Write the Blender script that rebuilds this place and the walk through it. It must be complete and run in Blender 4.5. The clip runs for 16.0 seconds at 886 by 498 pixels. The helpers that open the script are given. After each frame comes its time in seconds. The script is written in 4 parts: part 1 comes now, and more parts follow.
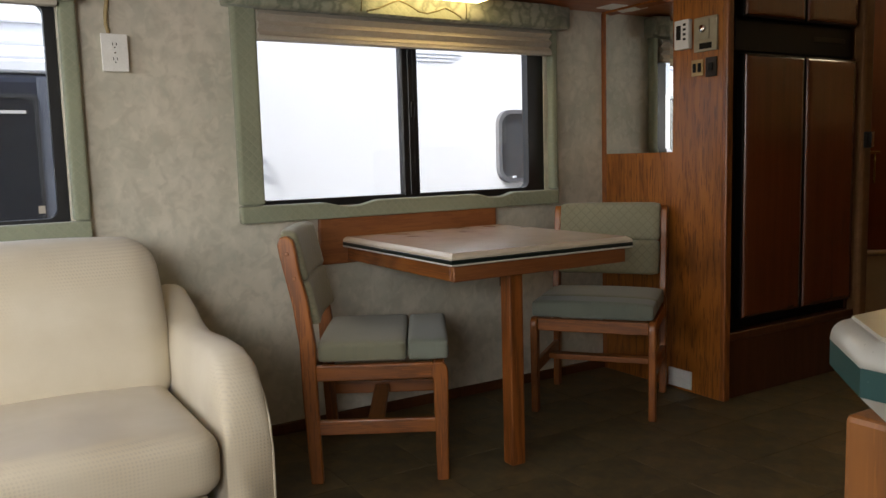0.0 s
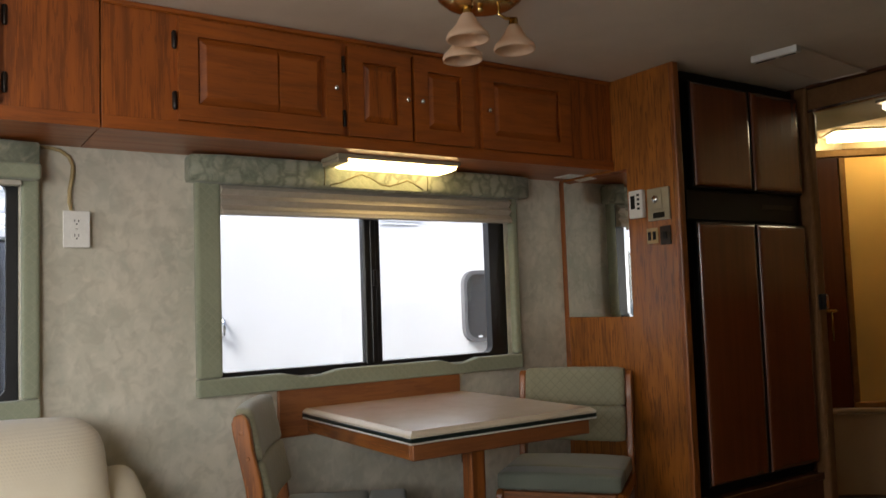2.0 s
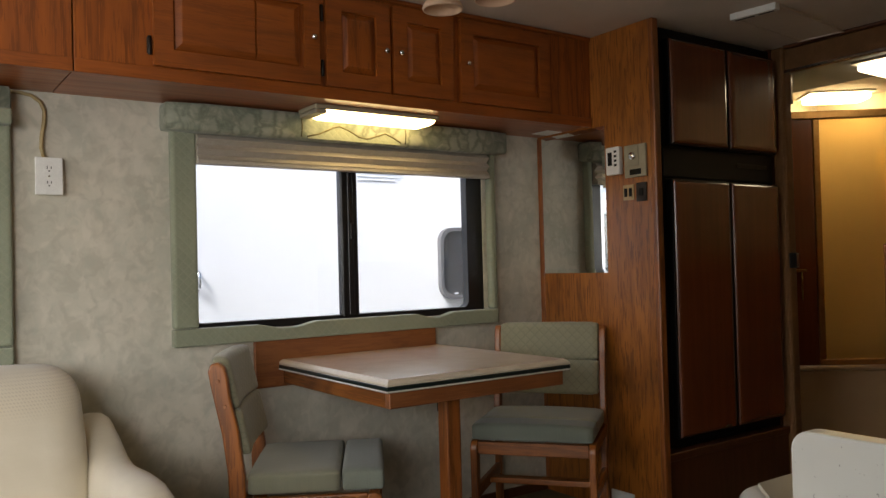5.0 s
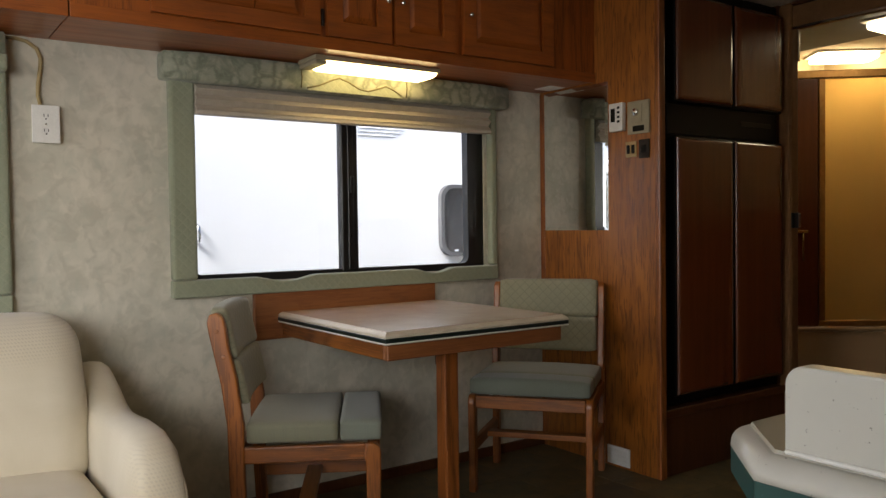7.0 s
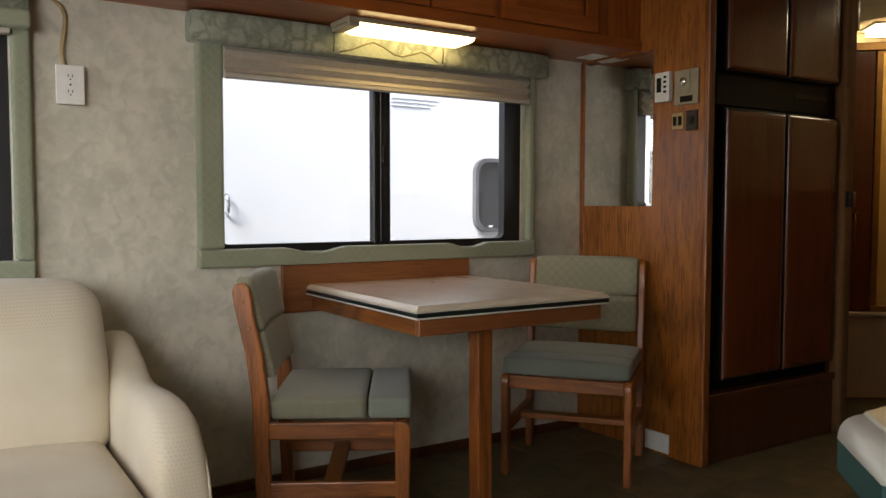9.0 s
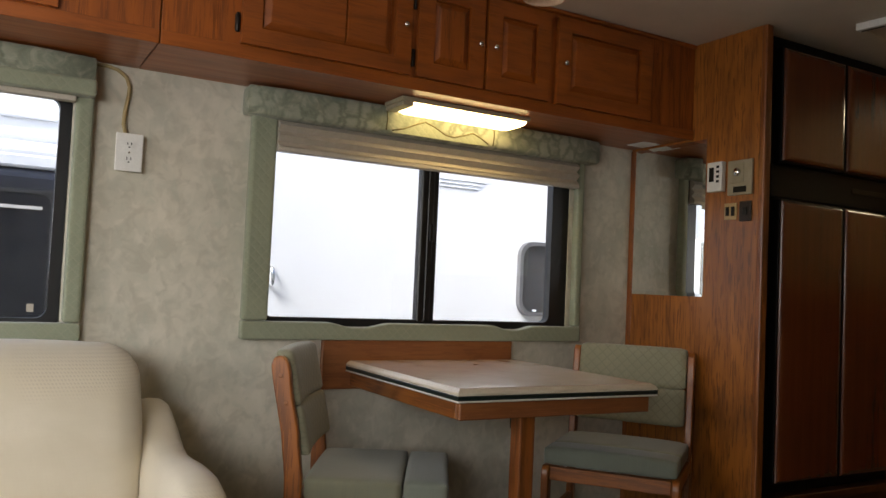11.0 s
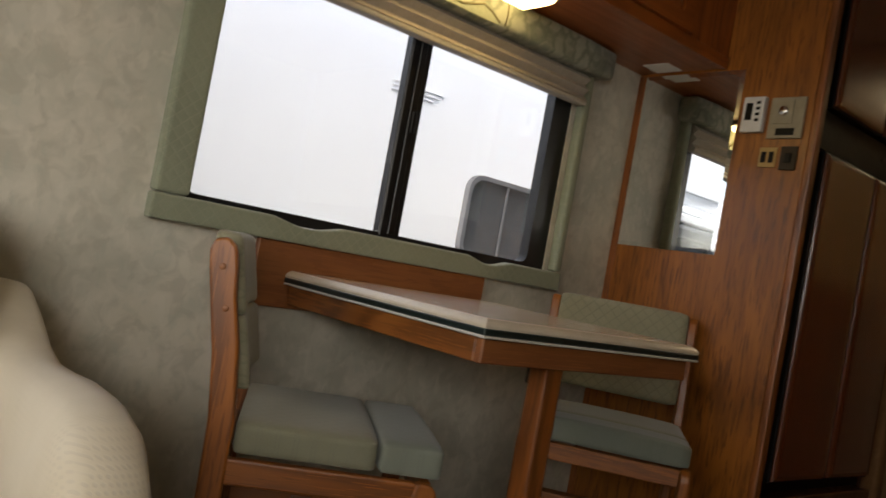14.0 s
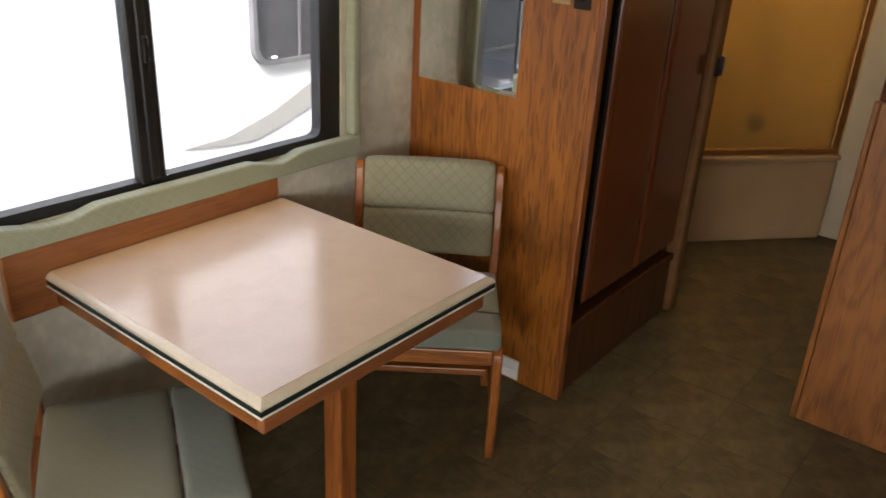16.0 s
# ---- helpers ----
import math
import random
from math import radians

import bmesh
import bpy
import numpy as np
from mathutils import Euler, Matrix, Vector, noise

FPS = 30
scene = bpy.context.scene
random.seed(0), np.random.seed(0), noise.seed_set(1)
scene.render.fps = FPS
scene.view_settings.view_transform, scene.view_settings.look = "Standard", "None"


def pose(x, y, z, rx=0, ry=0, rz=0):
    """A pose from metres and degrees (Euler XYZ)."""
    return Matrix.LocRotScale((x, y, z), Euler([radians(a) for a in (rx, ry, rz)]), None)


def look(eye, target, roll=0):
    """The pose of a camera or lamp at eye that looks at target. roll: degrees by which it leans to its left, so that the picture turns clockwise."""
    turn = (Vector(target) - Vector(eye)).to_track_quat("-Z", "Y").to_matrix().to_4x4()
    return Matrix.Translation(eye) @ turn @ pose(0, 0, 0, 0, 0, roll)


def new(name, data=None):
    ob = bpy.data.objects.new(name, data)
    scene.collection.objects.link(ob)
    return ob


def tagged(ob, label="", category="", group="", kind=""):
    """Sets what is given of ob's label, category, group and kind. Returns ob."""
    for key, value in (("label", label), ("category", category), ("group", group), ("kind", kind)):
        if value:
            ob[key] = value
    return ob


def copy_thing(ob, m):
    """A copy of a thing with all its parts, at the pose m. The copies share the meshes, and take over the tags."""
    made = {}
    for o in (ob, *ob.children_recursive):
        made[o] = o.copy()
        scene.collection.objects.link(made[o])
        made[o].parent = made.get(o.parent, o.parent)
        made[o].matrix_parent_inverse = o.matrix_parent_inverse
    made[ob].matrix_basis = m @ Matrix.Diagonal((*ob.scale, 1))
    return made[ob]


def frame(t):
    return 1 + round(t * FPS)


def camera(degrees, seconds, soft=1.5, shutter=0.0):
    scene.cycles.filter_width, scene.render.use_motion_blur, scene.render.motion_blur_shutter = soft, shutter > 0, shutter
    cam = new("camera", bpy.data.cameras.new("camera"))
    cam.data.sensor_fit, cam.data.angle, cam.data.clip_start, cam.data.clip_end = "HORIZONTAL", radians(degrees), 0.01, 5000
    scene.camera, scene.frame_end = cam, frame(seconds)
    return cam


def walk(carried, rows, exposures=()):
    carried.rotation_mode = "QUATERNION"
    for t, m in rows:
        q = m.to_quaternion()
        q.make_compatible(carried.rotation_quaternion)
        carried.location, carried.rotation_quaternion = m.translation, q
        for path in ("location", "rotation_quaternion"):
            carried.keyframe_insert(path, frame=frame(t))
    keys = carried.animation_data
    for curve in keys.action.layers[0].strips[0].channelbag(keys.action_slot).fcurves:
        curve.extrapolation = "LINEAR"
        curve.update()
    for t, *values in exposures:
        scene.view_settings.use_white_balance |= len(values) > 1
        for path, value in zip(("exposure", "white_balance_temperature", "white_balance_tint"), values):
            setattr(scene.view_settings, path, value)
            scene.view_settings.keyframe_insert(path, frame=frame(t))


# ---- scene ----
cam = camera(57.8, 16.0, soft=1.4, shutter=0.4)
PATH = [
    (0, (-2.719, -2.956, 1.06), (-1.687, -1.257, 0.836), -1.6),
    (0.5, (-2.711, -2.966, 1.083), (-1.672, -1.267, 0.899), -2.1),
    (1, (-2.678, -2.991, 1.122), (-1.637, -1.287, 1.021), -2.2),
    (1.5, (-2.682, -2.975, 1.126), (-1.607, -1.289, 1.147), -2.3),
    (2, (-2.674, -2.975, 1.156), (-1.573, -1.311, 1.287), -2.0),
    (2.5, (-2.679, -2.977, 1.154), (-1.553, -1.334, 1.341), -1.8),
    (3, (-2.688, -2.956, 1.153), (-1.537, -1.329, 1.324), -1.7),
    (3.5, (-2.688, -2.961, 1.137), (-1.534, -1.334, 1.279), -1.5),
    (4, (-2.685, -2.967, 1.125), (-1.532, -1.337, 1.232), -1.5),
    (6.5, (-2.68, -2.978, 1.1), (-1.53, -1.342, 1.061), -1.0),
    (7, (-2.671, -2.969, 1.09), (-1.525, -1.331, 1.032), -0.8),
    (7.5, (-2.654, -2.954, 1.079), (-1.524, -1.306, 1.003), -0.6),
    (8, (-2.643, -2.936, 1.065), (-1.531, -1.276, 0.968), -0.3),
    (8.2, (-2.633, -2.924, 1.067), (-1.531, -1.259, 0.955), -0.0),
    (10.3, (-2.601, -2.789, 1.045), (-1.580, -1.070, 1.001), 0.8),
    (10.5, (-2.599, -2.792, 1.045), (-1.588, -1.066, 1.048), 1.4),
    (11, (-2.604, -2.815, 1.051), (-1.613, -1.08, 1.146), 2.6),
    (11.5, (-2.615, -2.81, 1.043), (-1.643, -1.067, 1.169), 2.9),
    (12, (-2.62, -2.801, 1.029), (-1.668, -1.047, 1.155), 2.7),
    (12.5, (-2.644, -2.788, 1.047), (-1.699, -1.028, 1.132), 2.7),
    (13, (-2.543, -2.767, 1.084), (-1.483, -1.071, 1.116), 2.4),
    (13.5, (-2.543, -2.445, 1.018), (-1.282, -0.896, 1.115), 3.9),
    (14, (-2.515, -1.989, 0.843), (-1.228, -0.459, 0.891), 10.4),
    (14.5, (-2.563, -1.892, 0.95), (-1.273, -0.366, 0.867), 6.1),
    (15, (-2.556, -1.878, 1.414), (-1.241, -0.454, 0.923), 1.9),
    (15.5, (-2.361, -1.97, 1.665), (-0.984, -0.704, 0.959), 2.9),
    (16, (-2.21, -1.877, 1.672), (-0.761, -0.766, 0.856), 3.1),
]
walk(cam, [(t, look(eye, target, roll)) for t, eye, target, roll in PATH], exposures=[
    (0.0, 1.75, 6500, 10), (11.0, 1.75, 6500, 10), (12.5, 1.74, 6620, 10), (13.3, 1.7, 6700, 10), (14.0, 1.46, 6950, 10),
    (14.5, 1.44, 6980, 10), (15.0, 1.68, 6750, 10), (15.5, 1.68, 6500, 10), (16.0, 2.6, 6620, 10)])

# ---------------------------------------------------------------- light
world = bpy.data.worlds.new("overcast_sky")
scene.world = world
world.use_nodes = True
wn = world.node_tree.nodes
sky = wn.new("ShaderNodeTexSky")
sky.sky_type = "NISHITA"
sky.sun_disc = False
sky.sun_elevation, sky.sun_rotation = radians(49), radians(246)
sky.air_density, sky.dust_density, sky.ozone_density = 1.0, 4.0, 1.0
wn["Background"].inputs["Strength"].default_value = 0.15
world.node_tree.links.new(sky.outputs["Color"], wn["Background"].inputs["Color"])

sun_data = bpy.data.lights.new("sun", "SUN")
sun_data.energy, sun_data.angle, sun_data.color = 2.2, radians(24), (1.0, 0.96, 0.9)
sun = new("sun", sun_data)
sun.matrix_world = look((-8.0, -3.5, 10.0), (0.0, 0.0, 0.0))


def area_lamp(name, eye, target, sx, sy, watts, color, spread=180):
    data = bpy.data.lights.new(name, "AREA")
    data.shape, data.size, data.size_y, data.energy, data.color = "RECTANGLE", sx, sy, watts, color
    data.spread = radians(spread)
    ob = new(name, data)
    ob.matrix_world = look(eye, target)
    return ob


# daylight lamp in the unseen windscreen; side fill lamp in an added cab opening
area_lamp("windscreen_daylight", (-5.05, -1.75, 1.5), (-3.0, -1.45, 1.15), 2.3, 0.95, 4.9, (1.0, 0.98, 0.95), 140)
area_lamp("side_fill", (-3.9, -3.42, 1.35), (-3.3, -1.0, 0.85), 1.2, 0.7, 4.6, (1.0, 0.98, 0.95), 95)


# ---------------------------------------------------------------- materials
class Graph:
    """A material's nodes, with short ways to add and join them."""

    def __init__(self, name):
        self.m = bpy.data.materials.new(name)
        self.m.use_nodes = True
        self.t = self.m.node_tree
        self.bsdf = self.t.nodes["Principled BSDF"]
        self.coord = self.t.nodes.new("ShaderNodeTexCoord").outputs["Object"]

    def put(self, socket, value):
        if isinstance(value, bpy.types.NodeSocket):
            self.t.links.new(value, socket)
        else:
            socket.default_value = value

    def scaled(self, s, rot=(0, 0, 0)):
        n = self.t.nodes.new("ShaderNodeMapping")
        n.inputs["Scale"].default_value = s
        n.inputs["Rotation"].default_value = rot
        self.put(n.inputs["Vector"], self.coord)
        return n.outputs[0]

    def noise(self, vec, scale, detail=4.0, rough=0.55, distort=0.0):
        n = self.t.nodes.new("ShaderNodeTexNoise")
        self.put(n.inputs["Vector"], vec)
        for k, v in (("Scale", scale), ("Detail", detail), ("Roughness", rough), ("Distortion", distort)):
            n.inputs[k].default_value = v
        return n.outputs[0]

    def voronoi(self, vec, scale, feature="F1"):
        n = self.t.nodes.new("ShaderNodeTexVoronoi")
        n.feature = feature
        self.put(n.inputs["Vector"], vec)
        n.inputs["Scale"].default_value = scale
        return n.outputs["Distance"]

    def wave(self, vec, scale, distort=0.0):
        n = self.t.nodes.new("ShaderNodeTexWave")
        self.put(n.inputs["Vector"], vec)
        n.inputs["Scale"].default_value, n.inputs["Distortion"].default_value = scale, distort
        return n.outputs[1]

    def math(self, op, a, b=0.0):
        n = self.t.nodes.new("ShaderNodeMath")
        n.operation = op
        self.put(n.inputs[0], a)
        self.put(n.inputs[1], b)
        return n.outputs[0]

    def ramp(self, fac, stops):
        n = self.t.nodes.new("ShaderNodeValToRGB")
        self.put(n.inputs[0], fac)
        e = n.color_ramp.elements
        while len(e) < len(stops):
            e.new(0.5)
        for i, (p, c) in enumerate(stops):
            e[i].position, e[i].color = p, (*c, 1) if len(c) == 3 else c
        return n.outputs[0]

    def mix(self, fac, a, b, mode="MIX"):
        n = self.t.nodes.new("ShaderNodeMix")
        n.data_type, n.blend_type = "RGBA", mode
        self.put(n.inputs[0], fac)
        self.put(n.inputs[6], a if isinstance(a, bpy.types.NodeSocket) else (*a, 1))
        self.put(n.inputs[7], b if isinstance(b, bpy.types.NodeSocket) else (*b, 1))
        return n.outputs[2]

    def bump(self, height, strength, distance=0.002):
        n = self.t.nodes.new("ShaderNodeBump")
        self.put(n.inputs["Height"], height)
        n.inputs["Strength"].default_value, n.inputs["Distance"].default_value = strength, distance
        self.put(self.bsdf.inputs["Normal"], n.outputs[0])

    def done(self, color, rough=0.5, metal=0.0, coat=0.0, sheen=0.0):
        i = self.bsdf.inputs
        self.put(i["Base Color"], color if isinstance(color, bpy.types.NodeSocket) else (*color, 1))
        self.put(i["Roughness"], rough)
        i["Metallic"].default_value, i["Coat Weight"].default_value, i["Sheen Weight"].default_value = metal, coat, sheen
        i["Coat Roughness"].default_value = 0.25
        return self.m


def wood(name, dark, light, along="z", rough=0.38, ring=15.0, coat=0.25, size=1.0, figure=0.8, arch=0.55, across=4.2, dash_mix=0.0):
    """Varnished timber: growth rings cut flat, streaks and pores along the grain."""
    g = Graph(name)
    def s(across, length):
        v = [across, across, across]
        v["xyz".index(along)] = length
        return g.scaled([a * size for a in v])
    rnd = g.t.nodes.new("ShaderNodeObjectInfo").outputs["Random"]
    field = g.noise(s(across, arch), 1.0, 2.0, 0.4, 0.25)
    rings = g.math("SINE", g.math("MULTIPLY", g.math("ADD", field, rnd), ring * 6.28))
    rings = g.math("POWER", g.math("ADD", g.math("MULTIPLY", rings, 0.5), 0.5), 1.8)
    streak = g.noise(s(28, 1.2), 1.0, 5.0, 0.6)
    pores = g.noise(s(260, 9.0), 1.0, 2.0, 0.5)
    mid = [(a + b) / 2 for a, b in zip(dark, light)]
    base = g.ramp(streak, [(0.3, mid), (0.7, light)])
    grain = g.math("MULTIPLY", rings, g.math("GREATER_THAN", pores, 0.42))
    col = g.mix(g.math("MULTIPLY", grain, figure), base, dark)
    dash = g.noise(s(115, 11.0), 1.0, 3.0, 0.55, 0.2)
    dark_mix = dash_mix or figure * 0.75
    col = g.mix(g.ramp(dash, [(0.54, (0, 0, 0)), (0.62, (dark_mix,) * 3)]), col, dark)
    blot = g.noise(g.scaled((1, 1, 1)), 2.2, 3.0)
    col = g.mix(0.36, col, g.ramp(blot, [(0.3, [c * 0.62 for c in mid]), (0.7, light)]))
    g.bump(g.math("ADD", g.math("MULTIPLY", grain, -0.6), pores), 0.12, 0.001)
    return g.done(col, g.ramp(streak, [(0.2, (rough + 0.1,) * 3), (0.8, (rough - 0.06,) * 3)]), coat=coat)


OAK = wood("oak_upright", (0.065, 0.016, 0.003), (0.35, 0.108, 0.019))
OAK_Y = wood("oak_crosswise", (0.07, 0.017, 0.003), (0.35, 0.117, 0.022), "y")
CAB_OAK = wood("cabinet_oak_upright", (0.07, 0.014, 0.002), (0.43, 0.11, 0.0125), ring=7, figure=0.75, arch=0.85, across=8.5)
CAB_OAK_X = wood("cabinet_oak_lengthwise", (0.085, 0.018, 0.0023), (0.41, 0.104, 0.012), "x", figure=0.4)
PANEL_OAK = wood("end_panel_oak", (0.06, 0.016, 0.0025), (0.46, 0.155, 0.021), ring=17, figure=0.5, dash_mix=0.85)
OAK_DARK = wood("oak_dark_stain", (0.03, 0.009, 0.003), (0.115, 0.038, 0.012), rough=0.35, figure=0.5)
CHERRY = wood("cherry_gloss", (0.07, 0.018, 0.006), (0.175, 0.044, 0.013), rough=0.18, ring=4, coat=0.8, figure=0.08)
GALLEY_OAK = wood("galley_oak", (0.08, 0.024, 0.004), (0.4, 0.142, 0.027), ring=9, figure=0.6, arch=1.5)
CHAIR_OAK = wood("chair_oak", (0.06, 0.014, 0.002), (0.4, 0.128, 0.02), rough=0.36, ring=9)
CHAIR_OAK_X = wood("chair_oak_rail", (0.06, 0.014, 0.002), (0.4, 0.128, 0.02), "x", rough=0.36, ring=9)
CHAIR_OAK_Y = wood("chair_oak_cross", (0.06, 0.014, 0.002), (0.4, 0.128, 0.02), "y", rough=0.36, ring=9)
TABLE_OAK = wood("table_oak", (0.17, 0.05, 0.014), (0.34, 0.125, 0.036), "x", rough=0.45, ring=5)


def wallpaper():
    """Sponge-printed paper: soft clouds, then dabs a few centimetres wide, in grey, green and beige."""
    g = Graph("sponged_wallpaper")
    v = g.scaled((1, 1, 1))
    big = g.noise(v, 3.2, 4.0, 0.55, 0.5)
    dab = g.noise(v, 15.0, 3.0, 0.55, 0.8)
    tint = g.noise(g.scaled((1.3, 1.3, 1.0), (0.4, 0.3, 0.7)), 19.0, 2.0, 0.5, 0.6)
    fine = g.noise(v, 120.0, 2.0, 0.5)
    col = g.ramp(big, [(0.36, (0.475, 0.46, 0.375)), (0.64, (0.64, 0.592, 0.485))])
    col = g.mix(g.ramp(dab, [(0.47, (0, 0, 0)), (0.62, (0.38,) * 3)]), col, (0.38, 0.35, 0.27))
    col = g.mix(g.ramp(tint, [(0.52, (0, 0, 0)), (0.66, (0.36,) * 3)]), col, (0.71, 0.655, 0.55))
    col = g.mix(g.ramp(tint, [(0.3, (0.3,) * 3), (0.42, (0, 0, 0))]), col, (0.42, 0.44, 0.355))
    g.bump(fine, 0.06, 0.0005)
    return g.done(col, 0.6)


def quilted(name, color, thread, cell, depth=0.5, plane="xz"):
    """Woven cloth stitched in small diamonds."""
    g = Graph(name)
    i, j = ("xyz".index(c) for c in plane)
    axis = 3 - i - j
    rot = [0, 0, 0]
    rot[axis] = radians(45)
    v = g.scaled((1, 1, 1), rot)
    sep = g.t.nodes.new("ShaderNodeSeparateXYZ")
    g.put(sep.inputs[0], v)
    def saw(k):
        return g.math("ABSOLUTE", g.math("SINE", g.math("MULTIPLY", sep.outputs[k], math.pi / cell)))
    lines = g.math("MINIMUM", saw(i), saw(j))
    weave = g.noise(g.scaled((1, 1, 1)), 420.0, 2.0)
    blot = g.noise(g.scaled((1, 1, 1)), 5.0, 4.0, 0.6)
    light = [min(1, c * 1.18) for c in color]
    col = g.mix(g.ramp(lines, [(0.08, (1, 1, 1)), (0.3, (0, 0, 0))]), g.ramp(blot, [(0.35, color), (0.65, light)]), thread)
    col = g.mix(0.2, col, g.ramp(weave, [(0.35, [c * 0.6 for c in color]), (0.65, light)]))
    g.bump(g.math("ADD", g.math("MULTIPLY", lines, depth), g.math("MULTIPLY", weave, 0.15)), 0.5, 0.003)
    return g.done(col, 0.85, sheen=0.2)


SURROUND = quilted("quilted_sage_cloth", (0.232, 0.25, 0.172), (0.285, 0.295, 0.207), 0.026)
CHAIR_CLOTH = quilted("chair_sage_cloth", (0.225, 0.21, 0.132), (0.198, 0.184, 0.113), 0.03, 0.35, "yz")
SEAT_CLOTH = quilted("seat_sage_cloth", (0.18, 0.175, 0.112), (0.194, 0.188, 0.124), 0.026, 0.15, "xy")

FRONT_CLOTH = quilted("front_sage_cloth", (0.155, 0.168, 0.128), (0.17, 0.182, 0.14), 0.026, 0.15, "xy")


def valance_cloth():
    """Printed cloth: upright leaf-like patches with dark outlines on a mottled sage ground."""
    g = Graph("patterned_valance_cloth")
    v = g.scaled((1, 1, 1))
    warp = g.t.nodes.new("ShaderNodeVectorMath")
    warp.operation = "MULTIPLY_ADD"
    g.put(warp.inputs[0], g.t.nodes.new("ShaderNodeTexNoise").outputs["Color"])
    warp.inputs[1].default_value = (0.6, 0.6, 0.6)
    g.put(warp.inputs[2], g.scaled((19, 6, 11)))
    edge = g.voronoi(warp.outputs[0], 1.0, "DISTANCE_TO_EDGE")
    patch = g.noise(v, 14.0, 3.0, 0.7, 1.5)
    group = g.noise(v, 5.5, 2.0, 0.5)
    quilt = g.noise(v, 130.0, 2.0)
    col = g.ramp(patch, [(0.36, (0.165, 0.185, 0.133)), (0.5, (0.205, 0.225, 0.165)), (0.66, (0.31, 0.315, 0.235))])
    inside = g.math("MULTIPLY", g.ramp(edge, [(0.08, (0, 0, 0)), (0.2, (1, 1, 1))]), g.ramp(group, [(0.48, (0, 0, 0)), (0.56, (0.7,) * 3)]))
    col = g.mix(inside, col, (0.33, 0.335, 0.255))
    line = g.math("MULTIPLY", g.ramp(edge, [(0.03, (0.55,) * 3), (0.12, (0, 0, 0))]), g.ramp(group, [(0.42, (0.1,) * 3), (0.55, (1, 1, 1))]))
    col = g.mix(line, col, (0.13, 0.142, 0.098))
    g.bump(g.math("ADD", edge, g.math("MULTIPLY", quilt, 0.2)), 0.3, 0.004)
    return g.done(col, 0.85, sheen=0.2)


VALANCE = valance_cloth()
WALLPAPER = wallpaper()


def mottled(name, a, b, scale, rough, bump=0.08, coat=0.0, fine=200.0, metal=0.0):
    g = Graph(name)
    v = g.scaled((1, 1, 1))
    n = g.noise(v, scale, 5.0, 0.6, 0.4)
    f = g.noise(v, fine, 3.0)
    col = g.ramp(n, [(0.3, a), (0.7, b)])
    col = g.mix(0.12, col, g.ramp(f, [(0.35, [c * 0.7 for c in a]), (0.65, [min(1, c * 1.15) for c in b])]))
    g.bump(f, bump, 0.001)
    return g.done(col, g.ramp(n, [(0.2, (rough * 0.9,) * 3), (0.8, (min(1, rough * 1.12),) * 3)]), metal, coat)


def sofa_cloth():
    """Cream jacquard: fine weave with small scalloped dots that wear away in patches."""
    g = Graph("cream_upholstery")
    v = g.scaled((1, 1, 1))
    n = g.noise(v, 4.0, 5.0, 0.6, 0.3)
    f = g.noise(v, 380.0, 2.0)
    sep = g.t.nodes.new("ShaderNodeSeparateXYZ")
    g.put(sep.inputs[0], v)
    along = g.math("ADD", sep.outputs[0], sep.outputs[1])
    def saw(value, pitch):
        return g.math("SINE", g.math("MULTIPLY", value, 2 * math.pi / pitch))
    dots = g.math("MULTIPLY", saw(g.math("ADD", along, sep.outputs[2]), 0.019), saw(g.math("SUBTRACT", along, sep.outputs[2]), 0.019))
    patch = g.ramp(g.noise(v, 3.1, 2.0, 0.5), [(0.45, (0.04,) * 3), (0.6, (0.6,) * 3)])
    dot = g.math("MULTIPLY", g.ramp(dots, [(0.1, (0, 0, 0)), (0.55, (1, 1, 1))]), patch)
    col = g.ramp(n, [(0.3, (0.55, 0.485, 0.355)), (0.7, (0.63, 0.565, 0.435))])
    dirt = g.noise(v, 1.6, 3.0, 0.6)
    col = g.mix(g.ramp(dirt, [(0.5, (0, 0, 0)), (0.72, (0.45, 0.45, 0.45))]), col, (0.53, 0.42, 0.25))
    col = g.mix(dot, col, (0.47, 0.41, 0.32))
    g.bump(g.math("ADD", g.math("MULTIPLY", dot, -0.6), g.math("MULTIPLY", f, 0.25)), 0.35, 0.002)
    return g.done(col, 0.7, sheen=0.15)


def speckled(name, base, specks):
    """Solid counter stone with scattered chips."""
    g = Graph(name)
    v = g.scaled((1, 1, 1))
    cell = g.noise(v, 170.0, 2.5, 0.75)
    n = g.noise(v, 9.0, 4.0)
    col = g.ramp(n, [(0.3, [c * 0.92 for c in base]), (0.7, base)])
    col = g.mix(g.ramp(cell, [(0.28, (0.65,) * 3), (0.32, (0, 0, 0))]), col, specks)
    return g.done(col, 0.32, coat=0.2)


